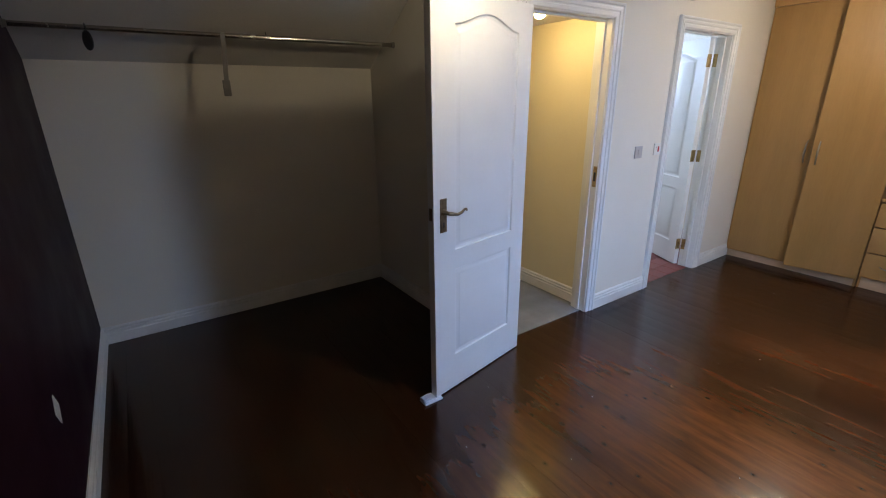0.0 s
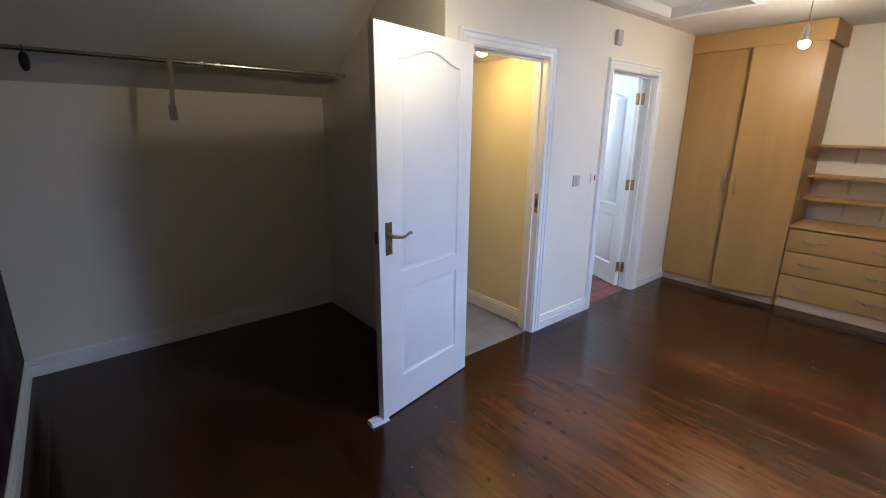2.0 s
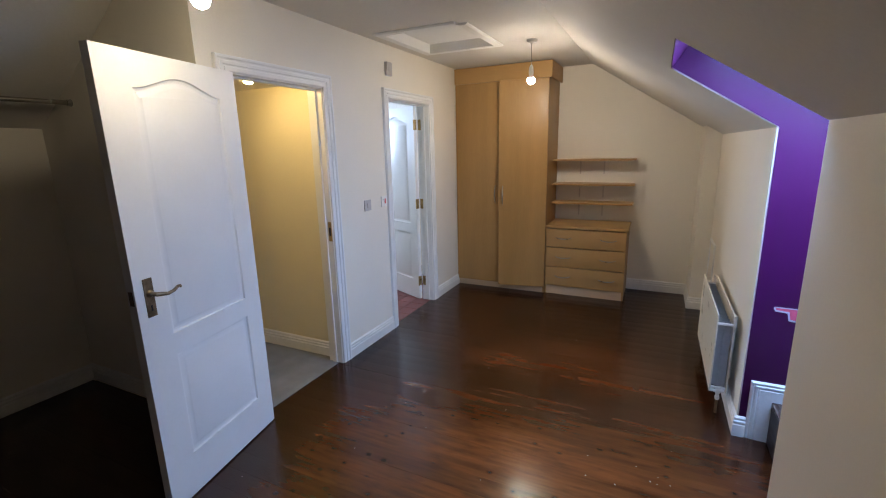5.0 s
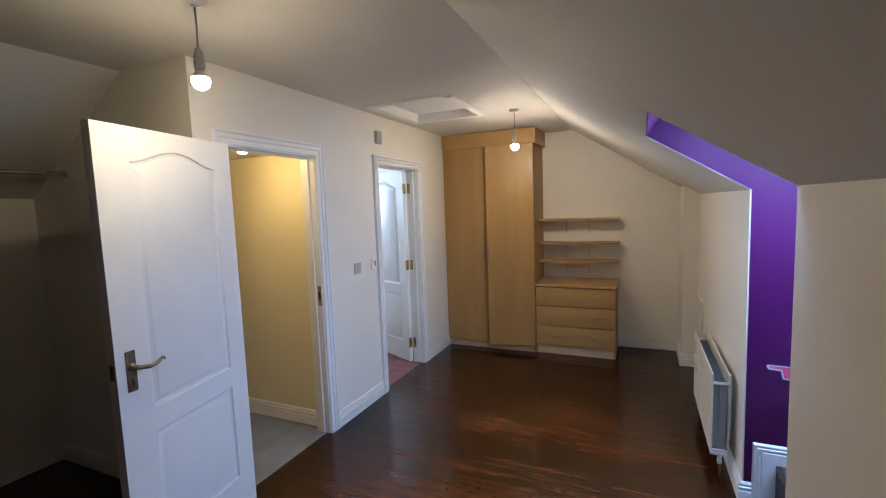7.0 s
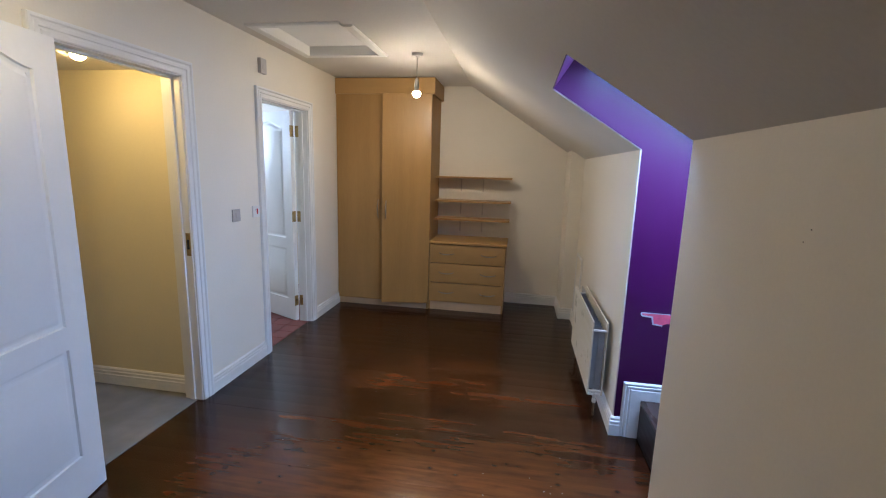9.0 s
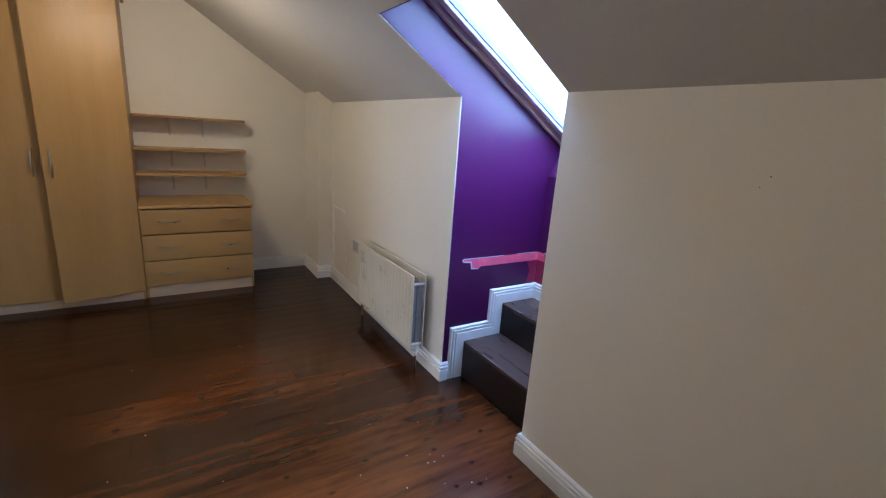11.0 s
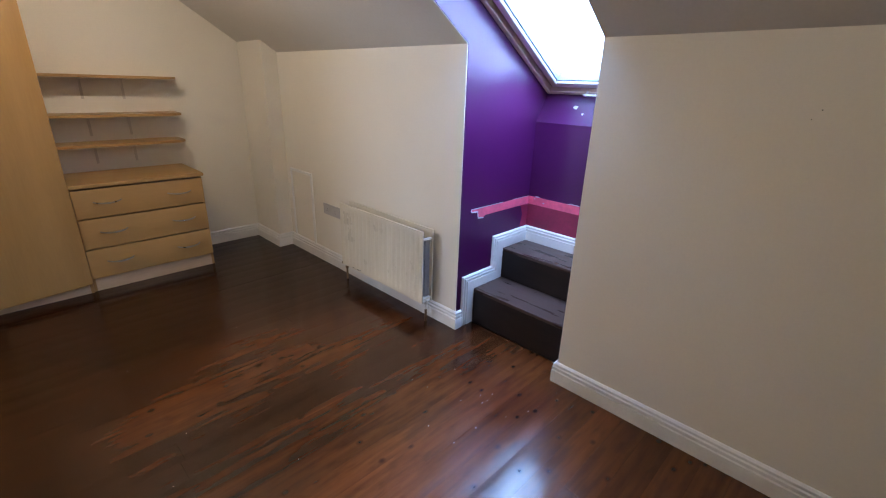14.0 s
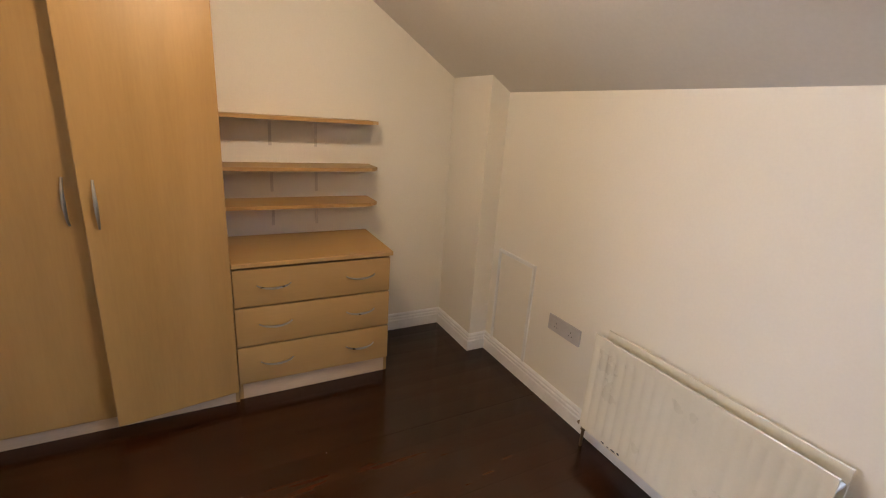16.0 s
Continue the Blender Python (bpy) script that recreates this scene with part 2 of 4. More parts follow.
def glass_material():
    m = bpy.data.materials.new("window glass")
    m.use_nodes = True
    b = m.node_tree.nodes["Principled BSDF"]
    b.inputs["Base Color"].default_value = (0.96, 0.98, 1, 1)
    b.inputs["Roughness"].default_value, b.inputs["IOR"].default_value = 0.02, 1.45
    b.inputs["Transmission Weight"].default_value = 1.0
    return m


GLASS = glass_material()

# ---- building helpers ----
BASE = {}


def box(bm, x0, x1, y0, y1, z0, z1):
    vs = [bm.verts.new(p) for p in ((x0, y0, z0), (x1, y0, z0), (x1, y1, z0), (x0, y1, z0), (x0, y0, z1), (x1, y0, z1), (x1, y1, z1), (x0, y1, z1))]
    for f in ((3, 2, 1, 0), (4, 5, 6, 7), (0, 1, 5, 4), (1, 2, 6, 5), (2, 3, 7, 6), (3, 0, 4, 7)):
        bm.faces.new([vs[i] for i in f])
    return bm


def boxes(*bounds, bevel=0.0, segments=2):
    bm = bmesh.new()
    for b in bounds:
        box(bm, *b)
    return soften(bm, bevel, segments)


def soften(bm, bevel, segments=2):
    bmesh.ops.recalc_face_normals(bm, faces=bm.faces[:])
    if bevel:
        bmesh.ops.bevel(bm, geom=bm.edges[:], offset=bevel, segments=segments, affect="EDGES", profile=0.6, clamp_overlap=True)
    return bm


def prism(bm, outline, axis, a, b):
    """Extrude a closed outline, in the two other axes, along an axis from a to b."""
    def place(p, t):
        return {"x": (t, p[0], p[1]), "y": (p[0], t, p[1]), "z": (p[0], p[1], t)}[axis]
    lo, hi = [bm.verts.new(place(p, a)) for p in outline], [bm.verts.new(place(p, b)) for p in outline]
    k = len(outline)
    bm.faces.new(lo), bm.faces.new(hi[::-1])
    for i in range(k):
        bm.faces.new((lo[i], lo[(i + 1) % k], hi[(i + 1) % k], hi[i]))
    bmesh.ops.recalc_face_normals(bm, faces=bm.faces[:])
    return bm


def sweep(bm, points, profile, place, side=1):
    """Run a moulding along a flat path with mitred corners. profile: rows of (away from the path, out of the plane)."""
    pts = [Vector(p) for p in points]
    rings = []
    for i, p in enumerate(pts):
        a = (p - pts[i - 1]).normalized() if i else None
        c = (pts[i + 1] - p).normalized() if i + 1 < len(pts) else None
        na = Vector((a.y, -a.x)) if a else None
        nc = Vector((c.y, -c.x)) if c else None
        m = (na + nc) / (1 + na.dot(nc)) if a and c else (na or nc)
        rings.append([bm.verts.new(place(*(p + m * d * side), h)) for d, h in profile])
    k = len(profile)
    for r, s in zip(rings, rings[1:]):
        for j in range(k):
            bm.faces.new((r[j], r[(j + 1) % k], s[(j + 1) % k], s[j]))
    bm.faces.new(rings[0]), bm.faces.new(rings[-1][::-1])
    bmesh.ops.recalc_face_normals(bm, faces=bm.faces[:])
    return bm


def lathe(bm, profile, centre, axis="z", steps=24):
    """Turn a profile of (radius, height) round an axis through centre."""
    rings = []
    for r, h in profile:
        ring = []
        for i in range(steps):
            a = 2 * math.pi * i / steps
            u, v = r * math.cos(a), r * math.sin(a)
            o = {"z": (u, v, h), "x": (h, u, v), "y": (u, h, v)}[axis]
            ring.append(bm.verts.new(Vector(centre) + Vector(o)))
        rings.append(ring)
    for r, s in zip(rings, rings[1:]):
        for i in range(steps):
            bm.faces.new((r[i], r[(i + 1) % steps], s[(i + 1) % steps], s[i]))
    bm.faces.new(rings[0]), bm.faces.new(rings[-1])
    bmesh.ops.recalc_face_normals(bm, faces=bm.faces[:])
    return bm


def tube(bm, points, radius, steps=10):
    """A round bar along a line of points; radius may be one number or one for each point."""
    pts = [Vector(p) for p in points]
    rings, up = [], Vector((0.12, 0.21, 0.97))
    for i, p in enumerate(pts):
        d = (pts[min(i + 1, len(pts) - 1)] - pts[max(i - 1, 0)]).normalized()
        u = d.cross(up).normalized() if abs(d.dot(up)) < 0.98 else d.cross(Vector((1, 0, 0))).normalized()
        v = d.cross(u)
        r = radius[i] if isinstance(radius, (list, tuple)) else radius
        rings.append([bm.verts.new(p + r * (u * math.cos(2 * math.pi * k / steps) + v * math.sin(2 * math.pi * k / steps))) for k in range(steps)])
    for r, s in zip(rings, rings[1:]):
        for k in range(steps):
            bm.faces.new((r[k], r[(k + 1) % steps], s[(k + 1) % steps], s[k]))
    bm.faces.new(rings[0]), bm.faces.new(rings[-1])
    bmesh.ops.recalc_face_normals(bm, faces=bm.faces[:])
    return bm


def mesh_of(name, bm, material, base):
    bm.transform(Matrix.Translation(-Vector(base)))
    data = bpy.data.meshes.new(name)
    bm.to_mesh(data), bm.free()
    data.materials.append(material)
    if len(data.polygons) > 60:
        data.shade_smooth()
        data.set_sharp_from_angle(angle=radians(32))
    return data


def solo(name, bm, material, base, label="", category="", kind="", group=""):
    """A top-level thing of one mesh, with its origin at base."""
    ob = new(name, mesh_of(name, bm, material, base))
    ob.location = base
    BASE[ob.name] = Vector(base)
    return tagged(ob, label, category, group, kind)


def thing(name, base, label="", category="", kind="", group=""):
    ob = new(name)
    ob.location, ob.empty_display_size = base, 0.1
    BASE[ob.name] = Vector(base)
    return tagged(ob, label, category, group, kind)


def part(name, bm, material, parent, label=""):
    ob = new(name, mesh_of(name, bm, material, BASE[parent.name]))
    ob.parent = parent
    BASE[ob.name] = BASE[parent.name]
    return tagged(ob, label)


def structure(name, bm, material, label=""):
    return solo(name, bm, material, (0, 0, 0), label, kind="structure")

# ---- structure ----
XW, XE, YK, YD, YN, H = -0.153, 5.534, 0.0, 2.555, 4.1, 2.41
KNEE, RISE = 1.647, 0.64
YS = YK + (H - KNEE) / RISE
AX = 1.92
NX0, NX1, NB = 2.275, 3.0, -0.69
DOOR1, DOOR2 = (2.10, 2.82), (3.634, 4.36)
HEAD = 1.99
WT = 0.12
YA, ZA = 3.07, 1.765
BACK1, BACK2 = 4.7, 4.5
BWX, BWZ = 4.15, 1.40
LAND = 2.885

floor = structure("floor", boxes((XW - 0.1, XE + 0.1, -0.9, YD + 0.03, -0.12, -0.022), (XW - 0.1, AX + 0.1, YD + 0.03, YN + 0.1, -0.12, -0.022)), SUBFLOOR, "dark stained worn pine floorboards with a satin varnish")
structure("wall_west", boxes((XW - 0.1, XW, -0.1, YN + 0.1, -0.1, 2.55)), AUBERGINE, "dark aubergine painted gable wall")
structure("wall_alcove_north", boxes((XW, AX, YN, YN + 0.1, -0.1, 2.2)), WHITE, "white painted low wall at the back of the alcove")
structure("wall_alcove_east", boxes((AX, AX + 0.12, YD + WT, YN + 0.1, -0.1, 2.52)), WHITE, "white painted partition closing the alcove")
structure("wall_north", boxes((AX, DOOR1[0] - 0.03, YD, YD + WT, -0.1, 2.52), (DOOR1[0] - 0.03, DOOR1[1] + 0.03, YD, YD + WT, HEAD + 0.03, 2.52),
                               (DOOR1[1] + 0.03, DOOR2[0] - 0.03, YD, YD + WT, -0.1, 2.52), (DOOR2[0] - 0.03, DOOR2[1] + 0.03, YD, YD + WT, HEAD + 0.03, 2.52),
                               (DOOR2[1] + 0.03, XE + 0.1, YD, YD + WT, -0.1, 2.52)), WHITE, "white painted wall with two doorways")
structure("wall_east", boxes((XE, XE + 0.1, -0.1, YD, -0.1, 2.52)), WHITE, "white painted end wall under the sloping ceiling")
structure("wall_south", boxes((XW, NX0 - 0.004, -0.1, YK, -0.1, KNEE), (NX1 + 0.004, XE, -0.1, YK, -0.1, KNEE)), WHITE, "cream white knee wall under the sloping ceiling")
structure("wall_boxing", boxes((5.085, XE, YK, 0.129, 0, KNEE + RISE * 0.129 + 0.01), bevel=0.003), WHITE, "white boxed-in pier in the room corner")

hx0, hx1, hy0, hy1 = 3.375, 4.10, 1.80, 2.385
structure("ceiling", boxes((XW, XE, YS, hy0, H, H + 0.1), (XW, hx0, hy0, hy1, H, H + 0.1), (hx1, XE, hy0, hy1, H, H + 0.1), (XW, XE, hy1, YD, H, H + 0.1),
                           (XW, AX, YD, YA, H, H + 0.1)), CEIL, "flat white painted ceiling")


def slope(x0, x1, y0, y1):
    z = lambda y: KNEE + RISE * y
    return prism(bmesh.new(), [(y0, z(y0)), (y1, z(y1)), (y1, z(y1) + 0.11), (y0, z(y0) + 0.11)], "x", x0, x1)


structure("ceiling_slope_south", slope(XW, NX0 - 0.004, -0.1, YS), CEIL, "white painted sloping ceiling")
structure("ceiling_slope_south_far", slope(NX1 + 0.004, XE, -0.1, YS), CEIL, "white painted sloping ceiling")
structure("ceiling_slope_above_window", slope(NX0 - 0.004, NX1 + 0.004, 0.476, YS), CEIL, "white painted sloping ceiling")
structure("ceiling_slope_north", prism(bmesh.new(), [(YA, H), (YN, ZA), (YN, ZA + 0.13), (YA, H + 0.1)], "x", XW, AX), CEIL, "white painted sloping ceiling of the alcove")

# skylight recess
WT0, WT1 = Vector((0, -0.787, 1.415)), Vector((0, 0.359, 2.122))
REVEAL = [(YK - 0.007, -0.02), (YK - 0.007, KNEE + 0.001), (0.472, KNEE + RISE * 0.472 + 0.008), (WT1.y, WT1.z), (WT0.y, WT0.z), (NB, 1.242), (NB, -0.02)]
structure("wall_recess_east", prism(bmesh.new(), REVEAL, "x", NX1, NX1 + 0.004), PURPLE, "deep purple side wall of the skylight recess")
structure("wall_recess_west", prism(bmesh.new(), REVEAL, "x", NX0 - 0.004, NX0), PURPLE, "deep purple side wall of the skylight recess")
OUTER = [(-0.1, -0.1), (-0.1, KNEE - 0.05), (0.55, KNEE + RISE * 0.55 + 0.06), (0.46, 2.24), (-0.9, 1.40), (-0.9, -0.1)]
structure("wall_recess_east_core", prism(bmesh.new(), OUTER, "x", NX1 + 0.006, NX1 + 0.1), WHITE)
structure("wall_recess_west_core", prism(bmesh.new(), OUTER, "x", NX0 - 0.1, NX0 - 0.006), WHITE)
structure("wall_recess_back", prism(bmesh.new(), [(NB, -0.1), (NB, 1.242), (WT0.y, WT0.z), (-0.92, 1.34), (-0.9, -0.1)], "x", NX0 - 0.004, NX1 + 0.004), PURPLE, "deep purple back wall and sill of the skylight recess")
structure("wall_recess_top", prism(bmesh.new(), [(0.472, KNEE + RISE * 0.472), (WT1.y, WT1.z), (0.40, 2.2), (0.52, 2.05)], "x", NX0, NX1), PURPLE, "deep purple top of the skylight shaft")

# old paint laid bare on the recess walls
bm = prism(bmesh.new(), [(NB + 0.001, 0.703), (NB + 0.001, 0.757), (-0.26, 0.757), (-0.155, 0.757), (-0.096, 0.762), (-0.10, 0.742), (-0.155, 0.738), (-0.162, 0.70), (-0.21, 0.694), (-0.23, 0.705)], "x", NX1 - 0.0015, NX1 + 0.001)
structure("trim_bare_paint_side", bm, PINK, "ragged strip of bare pink old paint")
structure("trim_bare_paint_back", boxes((NX0 + 0.001, NX1 - 0.002, NB - 0.001, NB + 0.0015, 0.703, 0.757)), PINK, "strip of bare pink old paint")
structure("trim_old_paint_back", boxes((NX0 + 0.001, NX1 - 0.002, NB - 0.001, NB + 0.001, 0.54, 0.703)), CRIMSON, "crimson old paint below the pink strip")
bm = prism(bmesh.new(), [(NB + 0.001, 0.55), (NB + 0.001, 0.703), (-0.60, 0.703), (-0.63, 0.64), (-0.61, 0.55)], "x", NX1 - 0.0012, NX1 + 0.001)
structure("trim_old_paint_side", bm, CRIMSON, "crimson old paint beside the corner")


def chip(outline, axis, a, b):
    structure("trim_plaster_chip", prism(bmesh.new(), outline, axis, a, b), CHIP, "white chipped edge of bare plaster")


chip([(-0.096, 0.764), (-0.09, 0.755), (-0.098, 0.739), (-0.15, 0.734), (-0.158, 0.694), (-0.212, 0.688), (-0.212, 0.695), (-0.165, 0.702), (-0.157, 0.742), (-0.102, 0.746)], "x", NX1 - 0.0022, NX1 - 0.0016)
chip([(-0.10, 0.763), (-0.4, 0.760), (-0.4, 0.756), (-0.10, 0.757)], "x", NX1 - 0.0021, NX1 - 0.0016)
chip([(-0.5, 0.761), (-0.68, 0.759), (-0.68, 0.756), (-0.52, 0.757)], "x", NX1 - 0.0021, NX1 - 0.0016)
for cx, w in ((2.93, 0.022), (2.66, 0.05), (2.46, 0.03)):
    chip([(cx - w, 0.757), (cx + w, 0.757), (cx + w * 0.5, 0.765), (cx - w * 0.6, 0.763)], "y", NB + 0.0016, NB + 0.0022)
for cx, cz, w in ((2.88, 0.725, 0.008), (2.55, 0.738, 0.01), (2.40, 0.72, 0.012), (2.95, 0.745, 0.006)):
    chip([(cx - w, cz), (cx, cz - w * 0.6), (cx + w, cz + 0.002), (cx, cz + w * 0.7)], "y", NB + 0.0016, NB + 0.0022)

# rooms beyond the doorways
structure("landing_floor", boxes((AX + 0.12, LAND, YD + 0.035, BACK1, -0.12, 0.004)), CARPET, "grey carpet on the landing")
structure("landing_wall_east", boxes((LAND, LAND + 0.1, YD + WT, BACK1, -0.1, 2.52)), CREAM, "cream landing wall lit yellow by a downlight")
structure("landing_wall_north", boxes((AX, LAND + 0.1, BACK1, BACK1 + 0.1, -0.1, 2.52)), WHITE)
structure("landing_wall_west", boxes((AX + 0.02, AX + 0.12, YN + 0.1, BACK1, -0.1, 2.52)), WHITE)
structure("landing_ceiling", boxes((AX + 0.12, LAND, YD + WT, BACK1, 2.04, 2.2)), CEIL, "low white landing ceiling")
bath = structure("bathroom_floor", boxes((LAND + 0.1, XE + 0.1, YD + 0.035, BACK2, -0.12, -0.006)), GROUT, "red quarry tiles with pale joints")
structure("bathroom_wall_north", boxes((LAND + 0.1, BWX, BACK2, BACK2 + 0.1, -0.1, 2.52), (BWX + 0.8, XE + 0.2, BACK2, BACK2 + 0.1, -0.1, 2.52), (BWX, BWX + 0.8, BACK2, BACK2 + 0.1, -0.1, BWZ), (BWX, BWX + 0.8, BACK2, BACK2 + 0.1, BWZ + 0.85, 2.52)), WHITE, "white bathroom wall with a window")
structure("bathroom_wall_east", boxes((XE + 0.1, XE + 0.2, YD, BACK2, -0.1, 2.52)), WHITE)
structure("bathroom_ceiling", boxes((LAND + 0.1, XE + 0.1, YD + WT, BACK2, 2.36, 2.46)), CEIL)

SKIRT = [(0, 0), (0.018, 0), (0.018, 0.067), (0.0125, 0.072), (0.0125, 0.077), (0.017, 0.080), (0.017, 0.090), (0.0105, 0.095), (0.0105, 0.099), (0.014, 0.102), (0.0135, 0.109), (0.006, 0.117), (0, 0.117)]


def skirting(points, z=0.001, scale=1.0):
    bm = sweep(bmesh.new(), points, [(d, h * scale) for d, h in SKIRT], lambda x, y, h: (x, y, z + h))
    return structure("baseboard", bm, TRIM, "white painted moulded skirting board")


skirting([(XW, 0.02), (XW, YN), (AX, YN), (AX, YD), (2.018, YD)])
skirting([(2.912, YD), (3.548, YD)])
skirting([(4.442, YD), (5.03, YD)])
skirting([(XE, 0.715), (XE, 0.129), (5.085, 0.129), (5.085, YK), (NX1, YK), (NX1, -0.04)])
skirting([(NX0, -0.138), (NX0, YK), (XW + 0.02, YK)])
skirting([(LAND, BACK1), (LAND, YD + WT)], z=0.004)
skirting([(NX1, NB), (NX0, NB)], z=0.447, scale=0.88)
S1, S2 = (-0.142, 0.24), (-0.418, 0.447)
bm = sweep(bmesh.new(), [(S1[0], 0.001), (S1[0], S1[1]), (S2[0], S1[1]), (S2[0], S2[1]), (NB, S2[1])], [(h * 0.86, d) for d, h in SKIRT], lambda y, z, h: (NX1 - h, y, z), side=1)
structure("baseboard_stepped", bm, TRIM, "white moulded skirting stepping up beside the steps")
bm = sweep(bmesh.new(), [(S1[0], 0.001), (S1[0], S1[1]), (S2[0], S1[1]), (S2[0], S2[1]), (NB, S2[1])], [(h * 0.86, d) for d, h in SKIRT], lambda y, z, h: (NX0 + h, y, z), side=1)
structure("baseboard_stepped", bm, TRIM, "white moulded skirting stepping up beside the steps")

ARCH = [(0.006, 0), (0.006, 0.012), (0.012, 0.016), (0.030, 0.017), (0.033, 0.013), (0.040, 0.013), (0.044, 0.019), (0.058, 0.020), (0.062, 0.016), (0.068, 0.017), (0.074, 0.024), (0.084, 0.024), (0.088, 0.018), (0.088, 0)]


def doorway(number, x0, x1, wide, lining_back):
    """Lining, stop and moulded architrave round a door opening."""
    d = thing(f"door_frame_{number}", (x0, YD, 0), "white gloss door lining with a moulded architrave", "door frame", "structure")
    part("lining", boxes((x0 - 0.03, x0, YD - 0.002, lining_back, 0, HEAD), (x1, x1 + 0.03, YD - 0.002, lining_back, 0, HEAD), (x0 - 0.03, x1 + 0.03, YD - 0.002, lining_back, HEAD, HEAD + 0.03), bevel=0.0015, segments=1), GLOSS, d)
    path = [(x0, 0.001), (x0, HEAD), (x1, HEAD), (x1, 0.001)]
    k = wide / 0.088
    part("architrave", sweep(bmesh.new(), path, [(a * k, b) for a, b in ARCH], lambda x, z, h: (x, YD - h, z), side=-1), GLOSS, d)
    return d


frame1 = doorway(1, *DOOR1, 0.088, YD + WT + 0.002)
part("stop", boxes((DOOR1[0], DOOR1[0] + 0.012, YD + 0.045, YD + 0.08, 0.004, HEAD - 0.012), (DOOR1[1] - 0.012, DOOR1[1], YD + 0.045, YD + 0.08, 0.004, HEAD - 0.012), (DOOR1[0], DOOR1[1], YD + 0.045, YD + 0.08, HEAD - 0.012, HEAD), bevel=0.002, segments=1), GLOSS, frame1)
part("strike_plate", boxes((DOOR1[1] - 0.002, DOOR1[1] + 0.001, YD + 0.004, YD + 0.034, 0.95, 1.09), bevel=0.0008, segments=1), BRASS, frame1, "brass strike plate")
part("strike_hole", boxes((DOOR1[1] - 0.003, DOOR1[1] - 0.0018, YD + 0.011, YD + 0.027, 0.99, 1.05)), BLACK, frame1, "dark latch hole")
frame2 = doorway(2, *DOOR2, 0.082, YD + WT + 0.002)
part("stop", boxes((DOOR2[0], DOOR2[0] + 0.012, YD + 0.04, YD + 0.075, 0.004, HEAD - 0.012), (DOOR2[1] - 0.012, DOOR2[1], YD + 0.04, YD + 0.075, 0.004, HEAD - 0.012), (DOOR2[0], DOOR2[1], YD + 0.04, YD + 0.075, HEAD - 0.012, HEAD), bevel=0.002, segments=1), GLOSS, frame2)


# ---- doors ----
def inset(loop, d):
    """A closed anticlockwise loop, moved inwards by d."""
    out, k = [], len(loop)
    for i, p in enumerate(loop):
        a, c = (p - loop[i - 1]).normalized(), (loop[(i + 1) % k] - p).normalized()
        na, nc = Vector((-a.y, a.x)), Vector((-c.y, c.x))
        out.append(p + (na + nc) / max(0.3, 1 + na.dot(nc)) * d)
    return out


def panel_loop(x0, x1, z0, z1, arch):
    pts = [Vector((x0, z0)), Vector((x1, z0)), Vector((x1, z1))]
    if arch:
        for i in range(1, 24):
            u = i / 24
            pts.append(Vector((x1 + (x0 - x1) * u, z1 + arch * (0.5 - 0.5 * math.cos(2 * math.pi * u)) ** 0.9)))
    pts.append(Vector((x0, z1)))
    return pts


def door_leaf(width, height, thick=0.038):
    """A moulded two-panel door leaf with an arched upper panel; hinge edge at x = 0."""
    from mathutils.geometry import tessellate_polygon
    bm = bmesh.new()
    loops = [panel_loop(0.116, width - 0.148, 0.808, 1.838, 0.058), panel_loop(0.116, width - 0.148, 0.205, 0.708, 0)]
    rows = ((0, 0), (0.004, -0.009), (0.013, -0.0125), (0.019, -0.0125), (0.036, -0.003), (0.040, -0.002))
    for face, s in ((0.0, -1), (thick, 1)):
        rect = [Vector((0, 0)), Vector((width, 0)), Vector((width, height)), Vector((0, height))]
        flat = rect + loops[0] + loops[1]
        vs = [bm.verts.new((p.x, face, p.y)) for p in flat]
        for tri in tessellate_polygon([[p.to_3d() for p in rect], [p.to_3d() for p in loops[0]], [p.to_3d() for p in loops[1]]]):
            bm.faces.new([vs[i] for i in tri])
        start = 4
        for loop in loops:
            ring = vs[start:start + len(loop)]
            start += len(loop)
            for d, depth in rows[1:]:
                nxt = [bm.verts.new((p.x, face + s * depth, p.y)) for p in inset(loop, d)]
                for i in range(len(loop)):
                    bm.faces.new((ring[i], ring[(i + 1) % len(loop)], nxt[(i + 1) % len(loop)], nxt[i]))
                ring = nxt
            bm.faces.new(ring)
        if s < 0:
            first = vs[:4]
        else:
            for i in range(4):
                bm.faces.new((first[i], first[(i + 1) % 4], vs[(i + 1) % 4], vs[i]))
    bmesh.ops.recalc_face_normals(bm, faces=bm.faces[:])
    return bm


